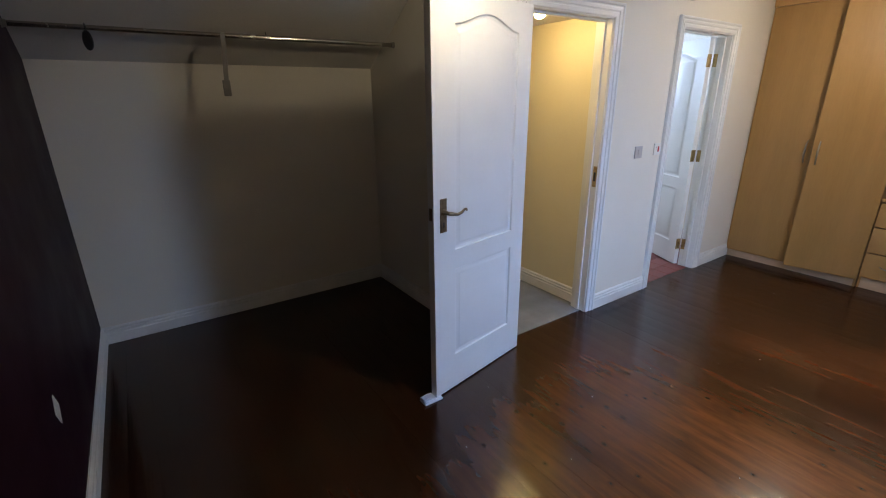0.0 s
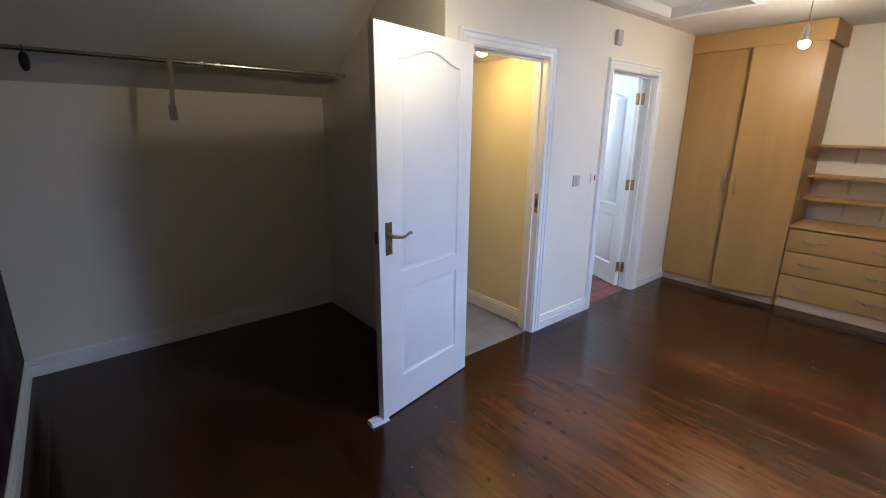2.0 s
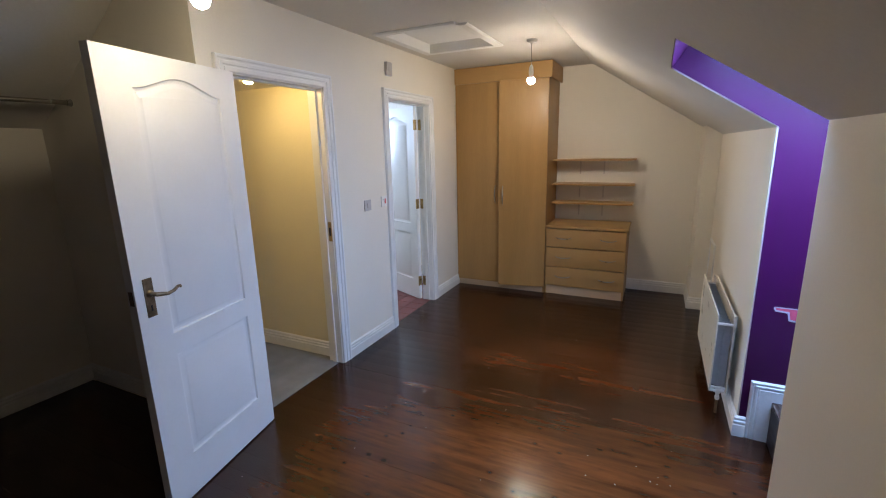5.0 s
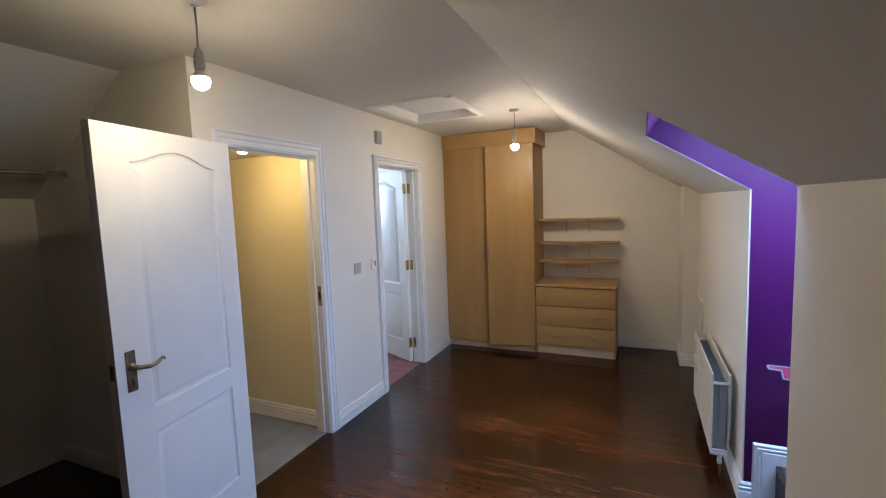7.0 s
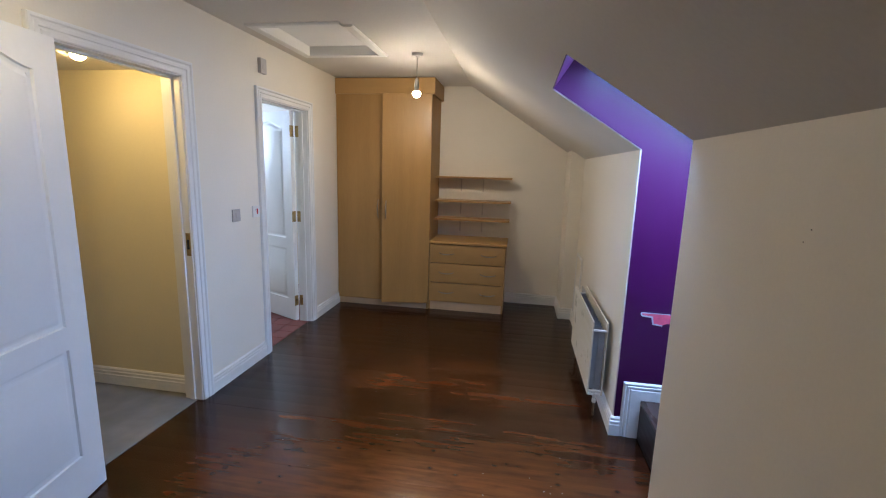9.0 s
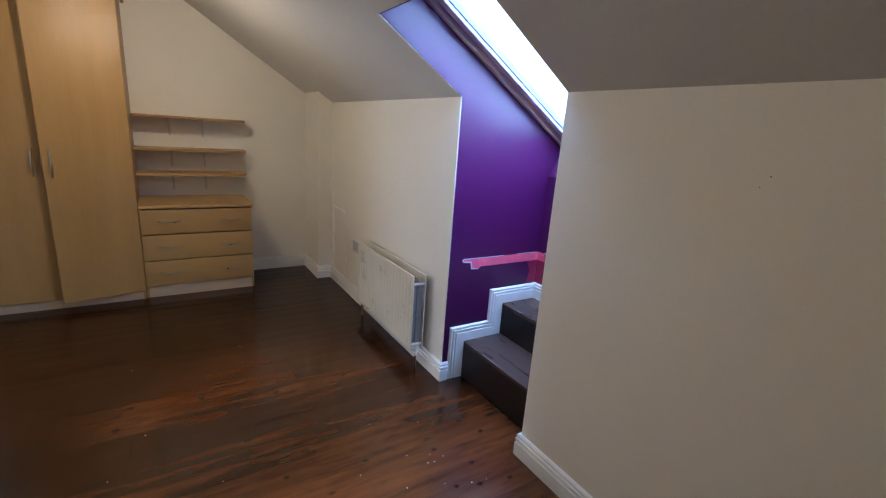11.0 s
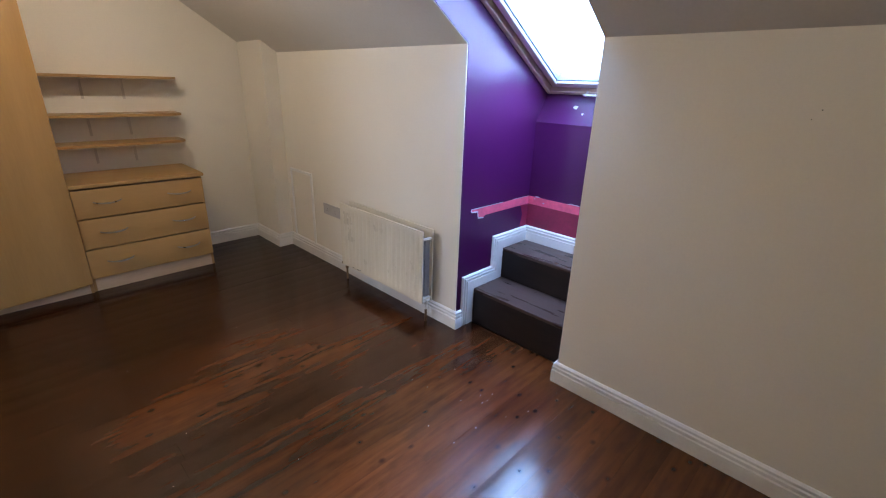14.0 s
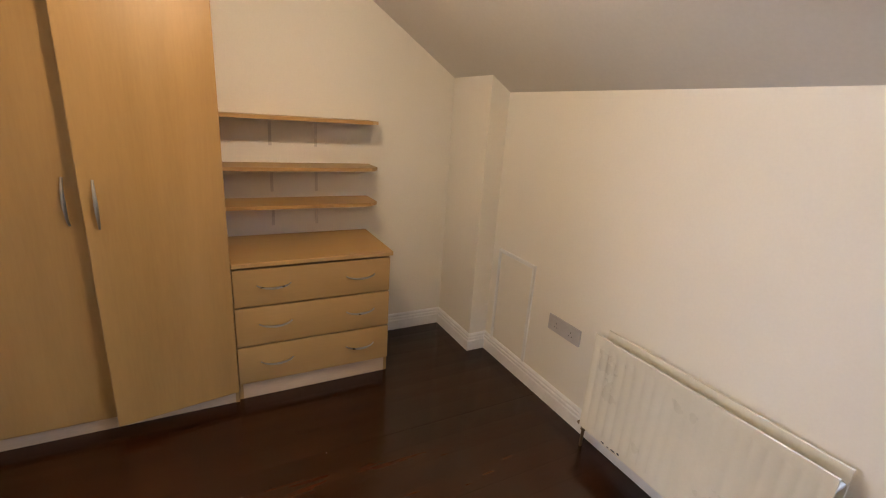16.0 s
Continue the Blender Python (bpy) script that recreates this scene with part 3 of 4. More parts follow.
def lever(x, z, y, s):
    """A lever handle: plate with chamfered edge, rose, neck and scrolled lever that points to the hinge."""
    plate = boxes((x - 0.021, x + 0.021, min(y, y + s * 0.006), max(y, y + s * 0.006), z - 0.10, z + 0.065), bevel=0.002)
    arm = tube(bmesh.new(), [(x, y, z), (x, y + s * 0.03, z), (x, y + s * 0.045, z), (x - 0.012, y + s * 0.052, z - 0.002), (x - 0.045, y + s * 0.053, z - 0.010), (x - 0.075, y + s * 0.053, z - 0.006), (x - 0.096, y + s * 0.053, z + 0.006), (x - 0.108, y + s * 0.053, z + 0.006), (x - 0.112, y + s * 0.053, z - 0.002)],
               [0.011, 0.0095, 0.0095, 0.009, 0.0075, 0.007, 0.0065, 0.006, 0.005], 12)
    lathe(arm, [(0.0165, 0), (0.0165, 0.005 * s), (0.012, 0.010 * s), (0.010, 0.012 * s)], (x, y + s * 0.006, z), "y", 20)
    hole = boxes((x - 0.004, x + 0.004, min(y + s * 0.0055, y + s * 0.0068), max(y + s * 0.0055, y + s * 0.0068), z - 0.075, z - 0.05), bevel=0.0005, segments=1)
    return plate, arm, hole


def door(name, width, m, label, handles=True):
    d = thing(name, (0, 0, 0), label, "door", "structure")
    part("leaf", door_leaf(width, 1.978), GLOSS, d)
    if handles:
        for y, s in ((0.0, -1), (0.038, 1)):
            plate, arm, hole = lever(width - 0.062, 1.02, y, s)
            h = part("handle_plate", plate, BRASS_OLD, d, "tarnished brass handle plate")
            part("lever", arm, BRASS_OLD, h, "tarnished brass lever")
            part("keyhole", hole, BLACK, h)
        part("latch_plate", boxes((width - 0.0005, width + 0.0015, 0.009, 0.029, 0.985, 1.045)), BRASS_OLD, d, "brass latch plate")
    d.matrix_world = m
    return d


# the leaf lies from its hinge towards the alcove
ang = math.degrees(math.atan2(2.341 - 2.480, 1.345 - 2.064))
door_1 = door("door_1", 0.735, pose(2.066, 2.482, 0.008, 0, 0, ang) @ Matrix.Translation((0, -0.038, 0)), "white moulded two-panel door standing wide open")
for z in (0.20, 1.0, 1.78):
    part("hinge", tube(bmesh.new(), [(0.004, -0.007, z - 0.05), (0.004, -0.007, z + 0.05)], 0.007, 12), BRASS, door_1, "brass hinge knuckle")
d2 = Vector((0.42, 0.907)).normalized()
ang2 = math.degrees(math.atan2(d2.y, d2.x))
door_2 = door("door_2", 0.70, pose(4.352, 2.682, 0.012, 0, 0, ang2), "white moulded two-panel door standing ajar into the bathroom")
for z in (0.20, 1.02, 1.80):
    h = boxes((-0.001, 0.001, 0.002, 0.036, z - 0.05, z + 0.05), bevel=0.0004, segments=1)
    tube(h, [(-0.006, 0.040, z - 0.05), (-0.006, 0.040, z + 0.05)], 0.0065, 10)
    part("hinge", h, BRASS, door_2, "bright brass hinge")
    structure("trim_hinge_leaf", boxes((4.3575, 4.3605, 2.640, 2.672, z - 0.038, z + 0.062)), BRASS, "brass hinge leaf screwed to the lining")

# ---- skylight ----
def skylight():
    w = thing("window_1", (NX0, WT0.y, WT0.z), "pine roof window with a bright pane above the recess", "roof window", "structure")
    up = (WT1 - WT0)
    length = up.length
    up.normalize()
    out = Vector((0, -up.z, up.y))
    m = Matrix(((1, 0, 0, NX0), (0, up.y, out.y, WT0.y), (0, up.z, out.z, WT0.z), (0, 0, 0, 1)))
    wide = NX1 - NX0

    def ring(a, b, n0, n1, bevel):
        bm = boxes((a, b, a, length - a, n0, n1), (wide - b, wide - a, a, length - a, n0, n1), (b, wide - b, a, b, n0, n1), (b, wide - b, length - b, length - a, n0, n1), bevel=bevel, segments=1)
        bm.transform(m)
        return bm
    f = part("window_frame", ring(-0.03, 0.030, -0.002, 0.10, 0.003), PINE, w, "varnished pine frame")
    part("groove", ring(0.030, 0.052, 0.030, 0.10, 0.002), PINE_DARK, f, "dark red-brown rebate")
    s = part("sash", ring(0.052, 0.098, 0.012, 0.09, 0.004), SASH, w, "pale pine sash")
    part("gasket", ring(0.098, 0.106, 0.030, 0.085, 0), GASKET, s, "blue grey gasket")
    bm = boxes((0.10, wide - 0.10, 0.10, length - 0.10, 0.055, 0.061))
    bm.transform(m)
    part("pane", bm, GLASS, s).visible_shadow = False
    bm = boxes((0.23, 0.45, 0.030, 0.044, -0.030, -0.020), bevel=0.004)
    tube(bm, [(0.25, 0.037, -0.024), (0.25, 0.040, 0.0)], 0.006)
    tube(bm, [(0.43, 0.037, -0.024), (0.43, 0.040, 0.0)], 0.006)
    bm.transform(m)
    part("handle", bm, PLASTIC, w, "white metal opening bar")
    return m, wide, length


m, wide, length = skylight()
for u, v, r in ((0.49, -0.085, 0.015), (0.43, -0.125, 0.008), (0.29, -0.10, 0.012)):
    c = Vector((NX0 + u, 0, 0))
    t = 1 + v / 0.198
    y, z = NB + (WT0.y - NB) * t, 1.242 + (WT0.z - 1.242) * t
    bm = bmesh.new()
    d = (Vector((0, WT0.y - NB, WT0.z - 1.242))).normalized()
    nn = Vector((0, d.z, -d.y))
    pts = [Vector((c.x + r * math.cos(a) * (1 + 0.3 * math.sin(3 * a + r * 900)), y, z)) + d * r * 0.8 * math.sin(a) + nn * 0.0008 for a in [k * math.pi / 5 for k in range(10)]]
    lo, hi = [bm.verts.new(p - nn * 0.001) for p in pts], [bm.verts.new(p) for p in pts]
    bm.faces.new(hi)
    for i in range(10):
        bm.faces.new((lo[i], lo[(i + 1) % 10], hi[(i + 1) % 10], hi[i]))
    bmesh.ops.recalc_face_normals(bm, faces=bm.faces[:])
    structure("trim_plaster_chip", bm, CHIP, "white chip in the purple paint")

# daylight that stands in the window's opening
area = bpy.data.lights.new("window_daylight", "AREA")
area.shape, area.size, area.size_y, area.energy, area.color = "RECTANGLE", wide + 0.3, length + 0.6, WINDOW_POWER, (0.355, 0.58, 1.0)
new("window_daylight", area).matrix_world = m @ pose(wide / 2, length / 2, 0.16)

win = thing("window_2", (BWX + 0.4, BACK2, BWZ), "white framed bathroom window", "window", "structure")
bx0, bx1, bz0, bz1 = BWX, BWX + 0.8, BWZ, BWZ + 0.85
part("window_frame", boxes((bx0, bx0 + 0.05, BACK2 + 0.02, BACK2 + 0.08, bz0, bz1), (bx1 - 0.05, bx1, BACK2 + 0.02, BACK2 + 0.08, bz0, bz1), (bx0 + 0.05, bx1 - 0.05, BACK2 + 0.02, BACK2 + 0.08, bz0, bz0 + 0.05), (bx0 + 0.05, bx1 - 0.05, BACK2 + 0.02, BACK2 + 0.08, bz1 - 0.05, bz1), bevel=0.003), GLOSS, win)
part("pane", boxes((bx0 + 0.05, bx1 - 0.05, BACK2 + 0.06, BACK2 + 0.066, bz0 + 0.05, bz1 - 0.05)), GLASS, win).visible_shadow = False
bath_light = bpy.data.lights.new("bathroom_daylight", "AREA")
bath_light.shape, bath_light.size, bath_light.size_y, bath_light.energy, bath_light.color = "RECTANGLE", 0.7, 0.75, BATH_POWER, (0.55, 0.72, 1.0)
new("bathroom_daylight", bath_light).matrix_world = look((BWX + 0.4, BACK2 + 0.12, BWZ + 0.425), (BWX + 0.4, 0, BWZ + 0.425))

# ---- steps in the recess ----
steps = thing("steps", ((NX0 + NX1) / 2, -0.3, 0), "two dark stained wooden steps in the purple recess", "steps")
sx0, sx1 = NX0 + 0.019, NX1 - 0.019
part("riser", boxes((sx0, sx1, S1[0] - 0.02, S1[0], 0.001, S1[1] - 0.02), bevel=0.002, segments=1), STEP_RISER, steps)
part("tread", boxes((sx0, sx1, S2[0] - 0.02, S1[0] + 0.003, S1[1] - 0.02, S1[1]), bevel=0.003), STEP_TREAD, steps, "dark brown tread")
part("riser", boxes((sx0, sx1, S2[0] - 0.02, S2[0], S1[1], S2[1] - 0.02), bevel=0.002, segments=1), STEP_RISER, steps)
part("tread", boxes((sx0, sx1, NB + 0.017, S2[0] + 0.003, S2[1] - 0.02, S2[1]), bevel=0.003), STEP_TREAD, steps, "dark brown tread")
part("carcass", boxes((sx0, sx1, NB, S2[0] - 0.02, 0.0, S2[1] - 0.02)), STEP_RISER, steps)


# ---- beech furniture ----
def bow(bm, a, b, out, r=0.005, rise=0.026):
    """A bowed bar handle between two points, arched away from its door."""
    a, b, out = Vector(a), Vector(b), Vector(out)
    pts = [a.lerp(b, k / 12) + out * rise * (1 - (2 * k / 12 - 1) ** 2) ** 0.7 for k in range(13)]
    tube(bm, pts, [r * (0.7 + 0.5 * (1 - abs(2 * k / 12 - 1))) for k in range(13)], 10)
    return bm


WX, WY0, WY1 = 5.035, 1.53, 2.552
w = thing("wardrobe", (5.28, 2.04, 0), "tall beech two-door wardrobe with one door slightly ajar", "wardrobe")
part("side_panel", boxes((WX, XE - 0.002, WY0, WY0 + 0.018, 0.0, 2.25), bevel=0.001, segments=1), BEECH_DIM, w)
part("side_panel", boxes((WX, XE - 0.002, WY1 - 0.018, WY1, 0.085, 2.25), bevel=0.001, segments=1), BEECH_DIM, w)
part("back_panel", boxes((XE - 0.012, XE - 0.003, WY0 + 0.018, WY1 - 0.018, 0.085, 2.24)), CARCASS_SHADE, w)
part("bottom_panel", boxes((WX + 0.01, XE - 0.012, WY0 + 0.018, WY1 - 0.018, 0.07, 0.088)), CARCASS_SHADE, w)
part("divider", boxes((WX + 0.03, XE - 0.012, 2.032, 2.05, 0.088, 2.23)), CARCASS_SHADE, w)
part("plinth", boxes((WX + 0.004, WX + 0.02, WY0, WY1, 0.0, 0.068), bevel=0.001, segments=1), BEECH_PALE, w, "pale plinth board")
part("top_panel", boxes((WX, XE - 0.002, WY0, WY1, 2.235, 2.252)), BEECH_DIM, w)
part("cornice", boxes((WX - 0.035, WX - 0.013, WY0 - 0.03, WY1, 2.245, 2.402), bevel=0.003), BEECH_H, w, "beech fascia board at the ceiling")
part("cornice_return", boxes((WX - 0.013, XE - 0.002, WY0 - 0.03, WY0 - 0.008, 2.245, 2.402), bevel=0.003), BEECH_H, w)


def wardrobe_door(hinge, wide, opened, handle_at):
    """A flat door with eased edges, hinged at one side; opened in degrees."""
    s = 1 if wide > 0 else -1
    bm = boxes((-0.02, 0.0, min(0, wide), max(0, wide), 0.072, 2.242), bevel=0.004)
    m = pose(hinge[0], hinge[1], 0, 0, 0, opened)
    bm.transform(m)
    d = part("wardrobe_door", bm, BEECH_DIM, w)
    hy = wide - s * handle_at
    hb = bow(bmesh.new(), (-0.02, hy, 0.98), (-0.02, hy, 1.17), (-1, 0, 0), 0.0065, 0.032)
    hb.transform(m)
    part("handle", hb, STEEL, d, "bowed nickel handle")


wardrobe_door((WX - 0.002, WY1 - 0.004), -0.516, 0.0, 0.055)
wardrobe_door((WX - 0.002, WY0 + 0.002), 0.502, 9.5, 0.045)

DX, DY0, DY1 = 5.055, 0.722, 1.527
d = thing("chest_of_drawers", (5.29, 1.12, 0), "beech chest of three drawers with bowed nickel handles beside the wardrobe", "drawers")
part("side_panel", boxes((DX, XE - 0.002, DY0, DY0 + 0.018, 0.0, 0.725), bevel=0.001, segments=1), BEECH_DIM, d)
part("side_panel", boxes((DX, XE - 0.002, DY1 - 0.018, DY1, 0.0, 0.725), bevel=0.001, segments=1), BEECH_DIM, d)
part("back_panel", boxes((XE - 0.012, XE - 0.003, DY0 + 0.018, DY1 - 0.018, 0.0, 0.725)), CARCASS_SHADE, d)
part("top", boxes((DX - 0.028, XE - 0.002, DY0 - 0.012, DY1, 0.732, 0.757), bevel=0.004), BEECH_H, d)
part("plinth", boxes((DX + 0.0, DX + 0.016, DY0 + 0.018, DY1 - 0.018, 0.0, 0.092), bevel=0.001, segments=1), BEECH_PALE, d, "pale plinth board")
for z0, z1 in ((0.098, 0.304), (0.313, 0.518), (0.527, 0.720)):
    front = part("drawer", boxes((DX - 0.02, DX - 0.001, DY0 + 0.003, DY1 - 0.003, z0, z1), (DX, DX + 0.42, DY0 + 0.03, DY1 - 0.03, z0 + 0.03, z1 - 0.03), bevel=0.003), BEECH_H, d)
    for y in (DY0 + 0.17, DY1 - 0.19):
        z = (z0 + z1) / 2 + 0.01
        part("handle", bow(bmesh.new(), (DX - 0.02, y - 0.08, z), (DX - 0.02, y + 0.08, z), (-0.9, 0, -0.42), 0.0052, 0.028), STEEL, front, "bowed nickel handle")


def shelf(z, y0, x0):
    s = thing("wall_shelf", (XE, 1.1, z), "thin beech wall shelf with clipped corner on two slim brackets", "shelf", group="shelves above the drawers")
    part("board", prism(bmesh.new(), [(XE - 0.001, WY0 - 0.001), (x0, WY0 - 0.001), (x0, y0 + 0.05), (x0 + 0.05, y0), (XE - 0.001, y0)], "z", z - 0.018, z), BEECH_H, s)
    for y in (1.27, 1.02):
        bm = boxes((XE - 0.006, XE - 0.001, y - 0.008, y + 0.008, z - 0.165, z - 0.018), (x0 + 0.08, XE - 0.006, y - 0.008, y + 0.008, z - 0.024, z - 0.018))
        lathe(bm, [(0.006, 0), (0.005, -0.003)], (XE - 0.006, y, z - 0.115), "x", 10)
        part("bracket", bm, BRACKET, s, "slim grey steel bracket")


shelf(1.435, 0.70, 5.305)
shelf(1.175, 0.70, 5.305)
shelf(0.975, 0.705, 5.29)


# ---- radiator ----
def radiator(x0, x1, z0, z1):
    r = thing("radiator", ((x0 + x1) / 2, 0.06, z0), "cream double panel radiator with pressed flutes on the knee wall", "radiator")

    def panel(y, thick, name):
        bm = bmesh.new()
        n = 19
        xs = []
        for i in range(n):
            a = x0 + 0.012 + (x1 - x0 - 0.024) * i / n
            step = (x1 - x0 - 0.024) / n
            xs += [(a + step * 0.28, 1), (a + step * 0.38, 0), (a + step * 0.62, 0), (a + step * 0.72, 1)]
        xs = [(x0, 1)] + xs + [(x1, 1)]
        zs = [(z0, 0), (z0 + 0.033, 0), (z0 + 0.040, 1), (z1 - 0.044, 1), (z1 - 0.037, 0), (z1, 0)]
        grid = [[bm.verts.new((x, y + thick - 0.0038 * (1 - a) * b, z)) for x, a in xs] for z, b in zs]
        for g, h in zip(grid, grid[1:]):
            for k in range(len(xs) - 1):
                bm.faces.new((g[k], g[k + 1], h[k + 1], h[k]))
        back = [bm.verts.new(p) for p in ((x0, y, z0), (x1, y, z0), (x1, y, z1), (x0, y, z1))]
        bm.faces.new(back)
        bm.faces.new([*grid[0], back[1], back[0]]), bm.faces.new([*grid[-1], back[2], back[3]])
        bm.faces.new([g[0] for g in grid] + [back[3], back[0]]), bm.faces.new([g[-1] for g in grid] + [back[2], back[1]])
        bmesh.ops.recalc_face_normals(bm, faces=bm.faces[:])
        return part(name, bm, RADIATOR, r)
    panel(0.114, 0.008, "front_panel")
    panel(0.032, 0.008, "rear_panel")
    n = 18
    for i in range(n):
        a = x0 + 0.02 + (x1 - x0 - 0.045) * i / (n - 1)
        part("convector_fin", boxes((a, a + 0.0015, 0.044, 0.080, z0 + 0.03, z1 - 0.06), (a + 0.006, a + 0.0075, 0.080, 0.116, z0 + 0.03, z1 - 0.06), (a, a + 0.0075, 0.079, 0.081, z0 + 0.03, z1 - 0.06)), FIN, r)
    for x in (x0 + 0.004, x1 - 0.022):
        for z in (z1 - 0.062, z0 + 0.016):
            part("end_bracket", boxes((x, x + 0.018, 0.040, 0.118, z, z + 0.012), bevel=0.003), PLASTIC, r)
    for x in (x0 + 0.15, x1 - 0.18):
        part("wall_bracket", boxes((x, x + 0.03, 0.0, 0.032, z0 + 0.03, z1 - 0.05)), RADIATOR, r)
    for x, m in ((x0 + 0.012, PLASTIC), (x1 + 0.012, BRASS_OLD)):
        v = lathe(bmesh.new(), [(0.008, -0.055), (0.0125, -0.05), (0.0125, -0.03), (0.009, -0.028), (0.011, -0.014), (0.013, -0.010), (0.013, 0.012), (0.008, 0.016)], (x, 0.075, z0), "z", 18)
        tube(v, [(x, 0.075, z0), (x, 0.045, z0 + 0.004)], 0.009, 12), tube(v, [(x, 0.075, z0), (x, 0.115, z0 + 0.004)], 0.009, 12)
        part("valve", v, m, r, "white painted radiator valve" if m is PLASTIC else "brass lockshield valve")
        part("pipe", tube(bmesh.new(), [(x, 0.075, z0 - 0.05), (x, 0.075, 0.0)], 0.0078, 12), BRASS_OLD, r, "bare copper pipe to the floor")


radiator(3.182, 4.072, 0.142, 0.62)


# ---- pendant lamps ----
def pendant(x, y, drop, label, lit):
    p = thing("pendant_lamp", (x, y, H), label, "pendant lamp", group="bare bulbs under the ceiling")
    part("ceiling_rose", lathe(bmesh.new(), [(0.042, 0), (0.042, -0.010), (0.036, -0.020), (0.014, -0.026), (0.010, -0.032)], (x, y, H), "z", 28), PLASTIC, p)
    z = H - drop
    part("flex", tube(bmesh.new(), [(x, y, H - 0.025), (x + 0.002, y, H - drop * 0.35), (x - 0.001, y + 0.001, H - drop * 0.7), (x, y, z + 0.09)], 0.0032, 8), CABLE, p, "thin grey flex")
    part("lamp_holder", lathe(bmesh.new(), [(0.006, 0.118), (0.011, 0.112), (0.017, 0.092), (0.018, 0.075), (0.0195, 0.072), (0.0195, 0.046), (0.0165, 0.042), (0.015, 0.030)], (x, y, z), "z", 24), PLASTIC, p)
    part("bulb_collar", lathe(bmesh.new(), [(0.013, 0.040), (0.016, 0.032), (0.022, 0.026), (0.0281, 0.0150), (0.0300, 0.0105)], (x, y, z), "z", 28), PLASTIC, p, "white plastic bulb body")
    dome = [(0.0318 * math.cos(v), -0.0318 * math.sin(v)) for v in [radians(k) for k in (-20, -10, 0, 15, 30, 45, 60, 75, 85)]]
    part("bulb", lathe(bmesh.new(), dome, (x, y, z), "z", 28), lit, p, "lit warm white bulb")


pendant(1.545, 1.99, 0.295, "bare lit bulb on a short flex, near the open door", BULB_GLOW_DOOR)
pendant(4.11, 1.478, 0.305, "bare lit bulb on a short flex, near the wardrobe", BULB_GLOW)

spot = thing("downlight", (2.52, 2.88, 2.04), "small round ceiling downlight with a domed lens, lit warm yellow", "downlight")
part("bezel", lathe(bmesh.new(), [(0.035, 0.0), (0.043, 0.0), (0.045, -0.004), (0.035, -0.005)], (2.52, 2.88, 2.04), "z", 28), STEEL, spot)
part("lamp", lathe(bmesh.new(), [(0.0345, -0.003), (0.033, -0.012), (0.027, -0.022), (0.016, -0.029), (0.004, -0.031)], (2.52, 2.88, 2.04), "z", 28), SPOT_GLOW, spot, "lit lamp face")


# ---- loft hatch ----
h = thing("loft_hatch", (3.74, 2.09, H), "white painted loft hatch with a plain moulded surround", "loft hatch", "structure")
part("surround", sweep(bmesh.new(), [(hx0, hy0), (hx1, hy0), (hx1, hy1), (hx0, hy1), (hx0, hy0)], [(0.0, 0), (0.0, 0.014), (0.012, 0.018), (0.055, 0.018), (0.068, 0.010), (0.068, 0)], lambda x, y, q: (x, y, H + 0.003 - q), side=1), GLOSS, h)
part("lining", boxes((hx0, hx0 + 0.004, hy0, hy1, H, H + 0.10), (hx1 - 0.004, hx1, hy0, hy1, H, H + 0.10), (hx0 + 0.004, hx1 - 0.004, hy0, hy0 + 0.004, H, H + 0.10), (hx0 + 0.004, hx1 - 0.004, hy1 - 0.004, hy1, H, H + 0.10)), GLOSS, h)
part("panel", boxes((hx0 + 0.004, hx1 - 0.004, hy0 + 0.004, hy1 - 0.004, H + 0.06, H + 0.075), bevel=0.002), GLOSS, h)


# ---- plates and fittings on the walls ----
def plate(name, x, z, wide, high, material, label, category, y=YD, s=-1, deep=0.009):
    t = thing(name, (x, y, z), label, category)
    part("plate", boxes((x - wide / 2, x + wide / 2, min(y + s * 0.001, y + s * deep), max(y + s * 0.001, y + s * deep), z - high / 2, z + high / 2), bevel=0.0025), material, t)
    return t


def slab(x0, x1, z0, z1, y, s, a, b):
    return boxes((x0, x1, min(y + s * a, y + s * b), max(y + s * a, y + s * b), z0, z1), bevel=0.0008, segments=1)


t = plate("light_switch", 3.262, 1.155, 0.086, 0.086, GREY_PLATE, "satin grey single light switch on the white wall", "light switch")
part("rocker", slab(3.252, 3.272, 1.137, 1.173, YD, -1, 0.008, 0.012), GREY_PLATE, t)
t = plate("shower_switch", 3.50, 1.162, 0.086, 0.086, PLASTIC, "white wall switch with a red neon marker", "switch")
part("rocker", slab(3.502, 3.516, 1.142, 1.182, YD, -1, 0.008, 0.012), RED, t, "red rocker")
part("neon", slab(3.482, 3.49, 1.17, 1.18, YD, -1, 0.008, 0.010), GREY_PLATE, t)
t = plate("wall_sensor", 3.648, 2.222, 0.075, 0.105, GREY_PLATE, "small grey white sensor box above the bathroom door", "sensor", deep=0.028)
part("grille", slab(3.632, 3.664, 2.20, 2.235, YD, -1, 0.027, 0.030), GREY_PLATE, t)
t = plate("double_socket", 4.376, 0.472, 0.232, 0.088, GREY_PLATE, "satin grey double socket beside the radiator", "socket", y=YK, s=1, deep=0.010)
for x in (4.322, 4.430):
    part("socket_face", slab(x - 0.028, x + 0.028, 0.442, 0.498, YK, 1, 0.009, 0.0115), GREY_PLATE, t)
    part("pin_holes", boxes((x - 0.012, x - 0.007, 0.0113, 0.0119, 0.457, 0.462), (x + 0.007, x + 0.012, 0.0113, 0.0119, 0.457, 0.462), (x - 0.002, x + 0.002, 0.0113, 0.0119, 0.475, 0.483)), BLACK, t)
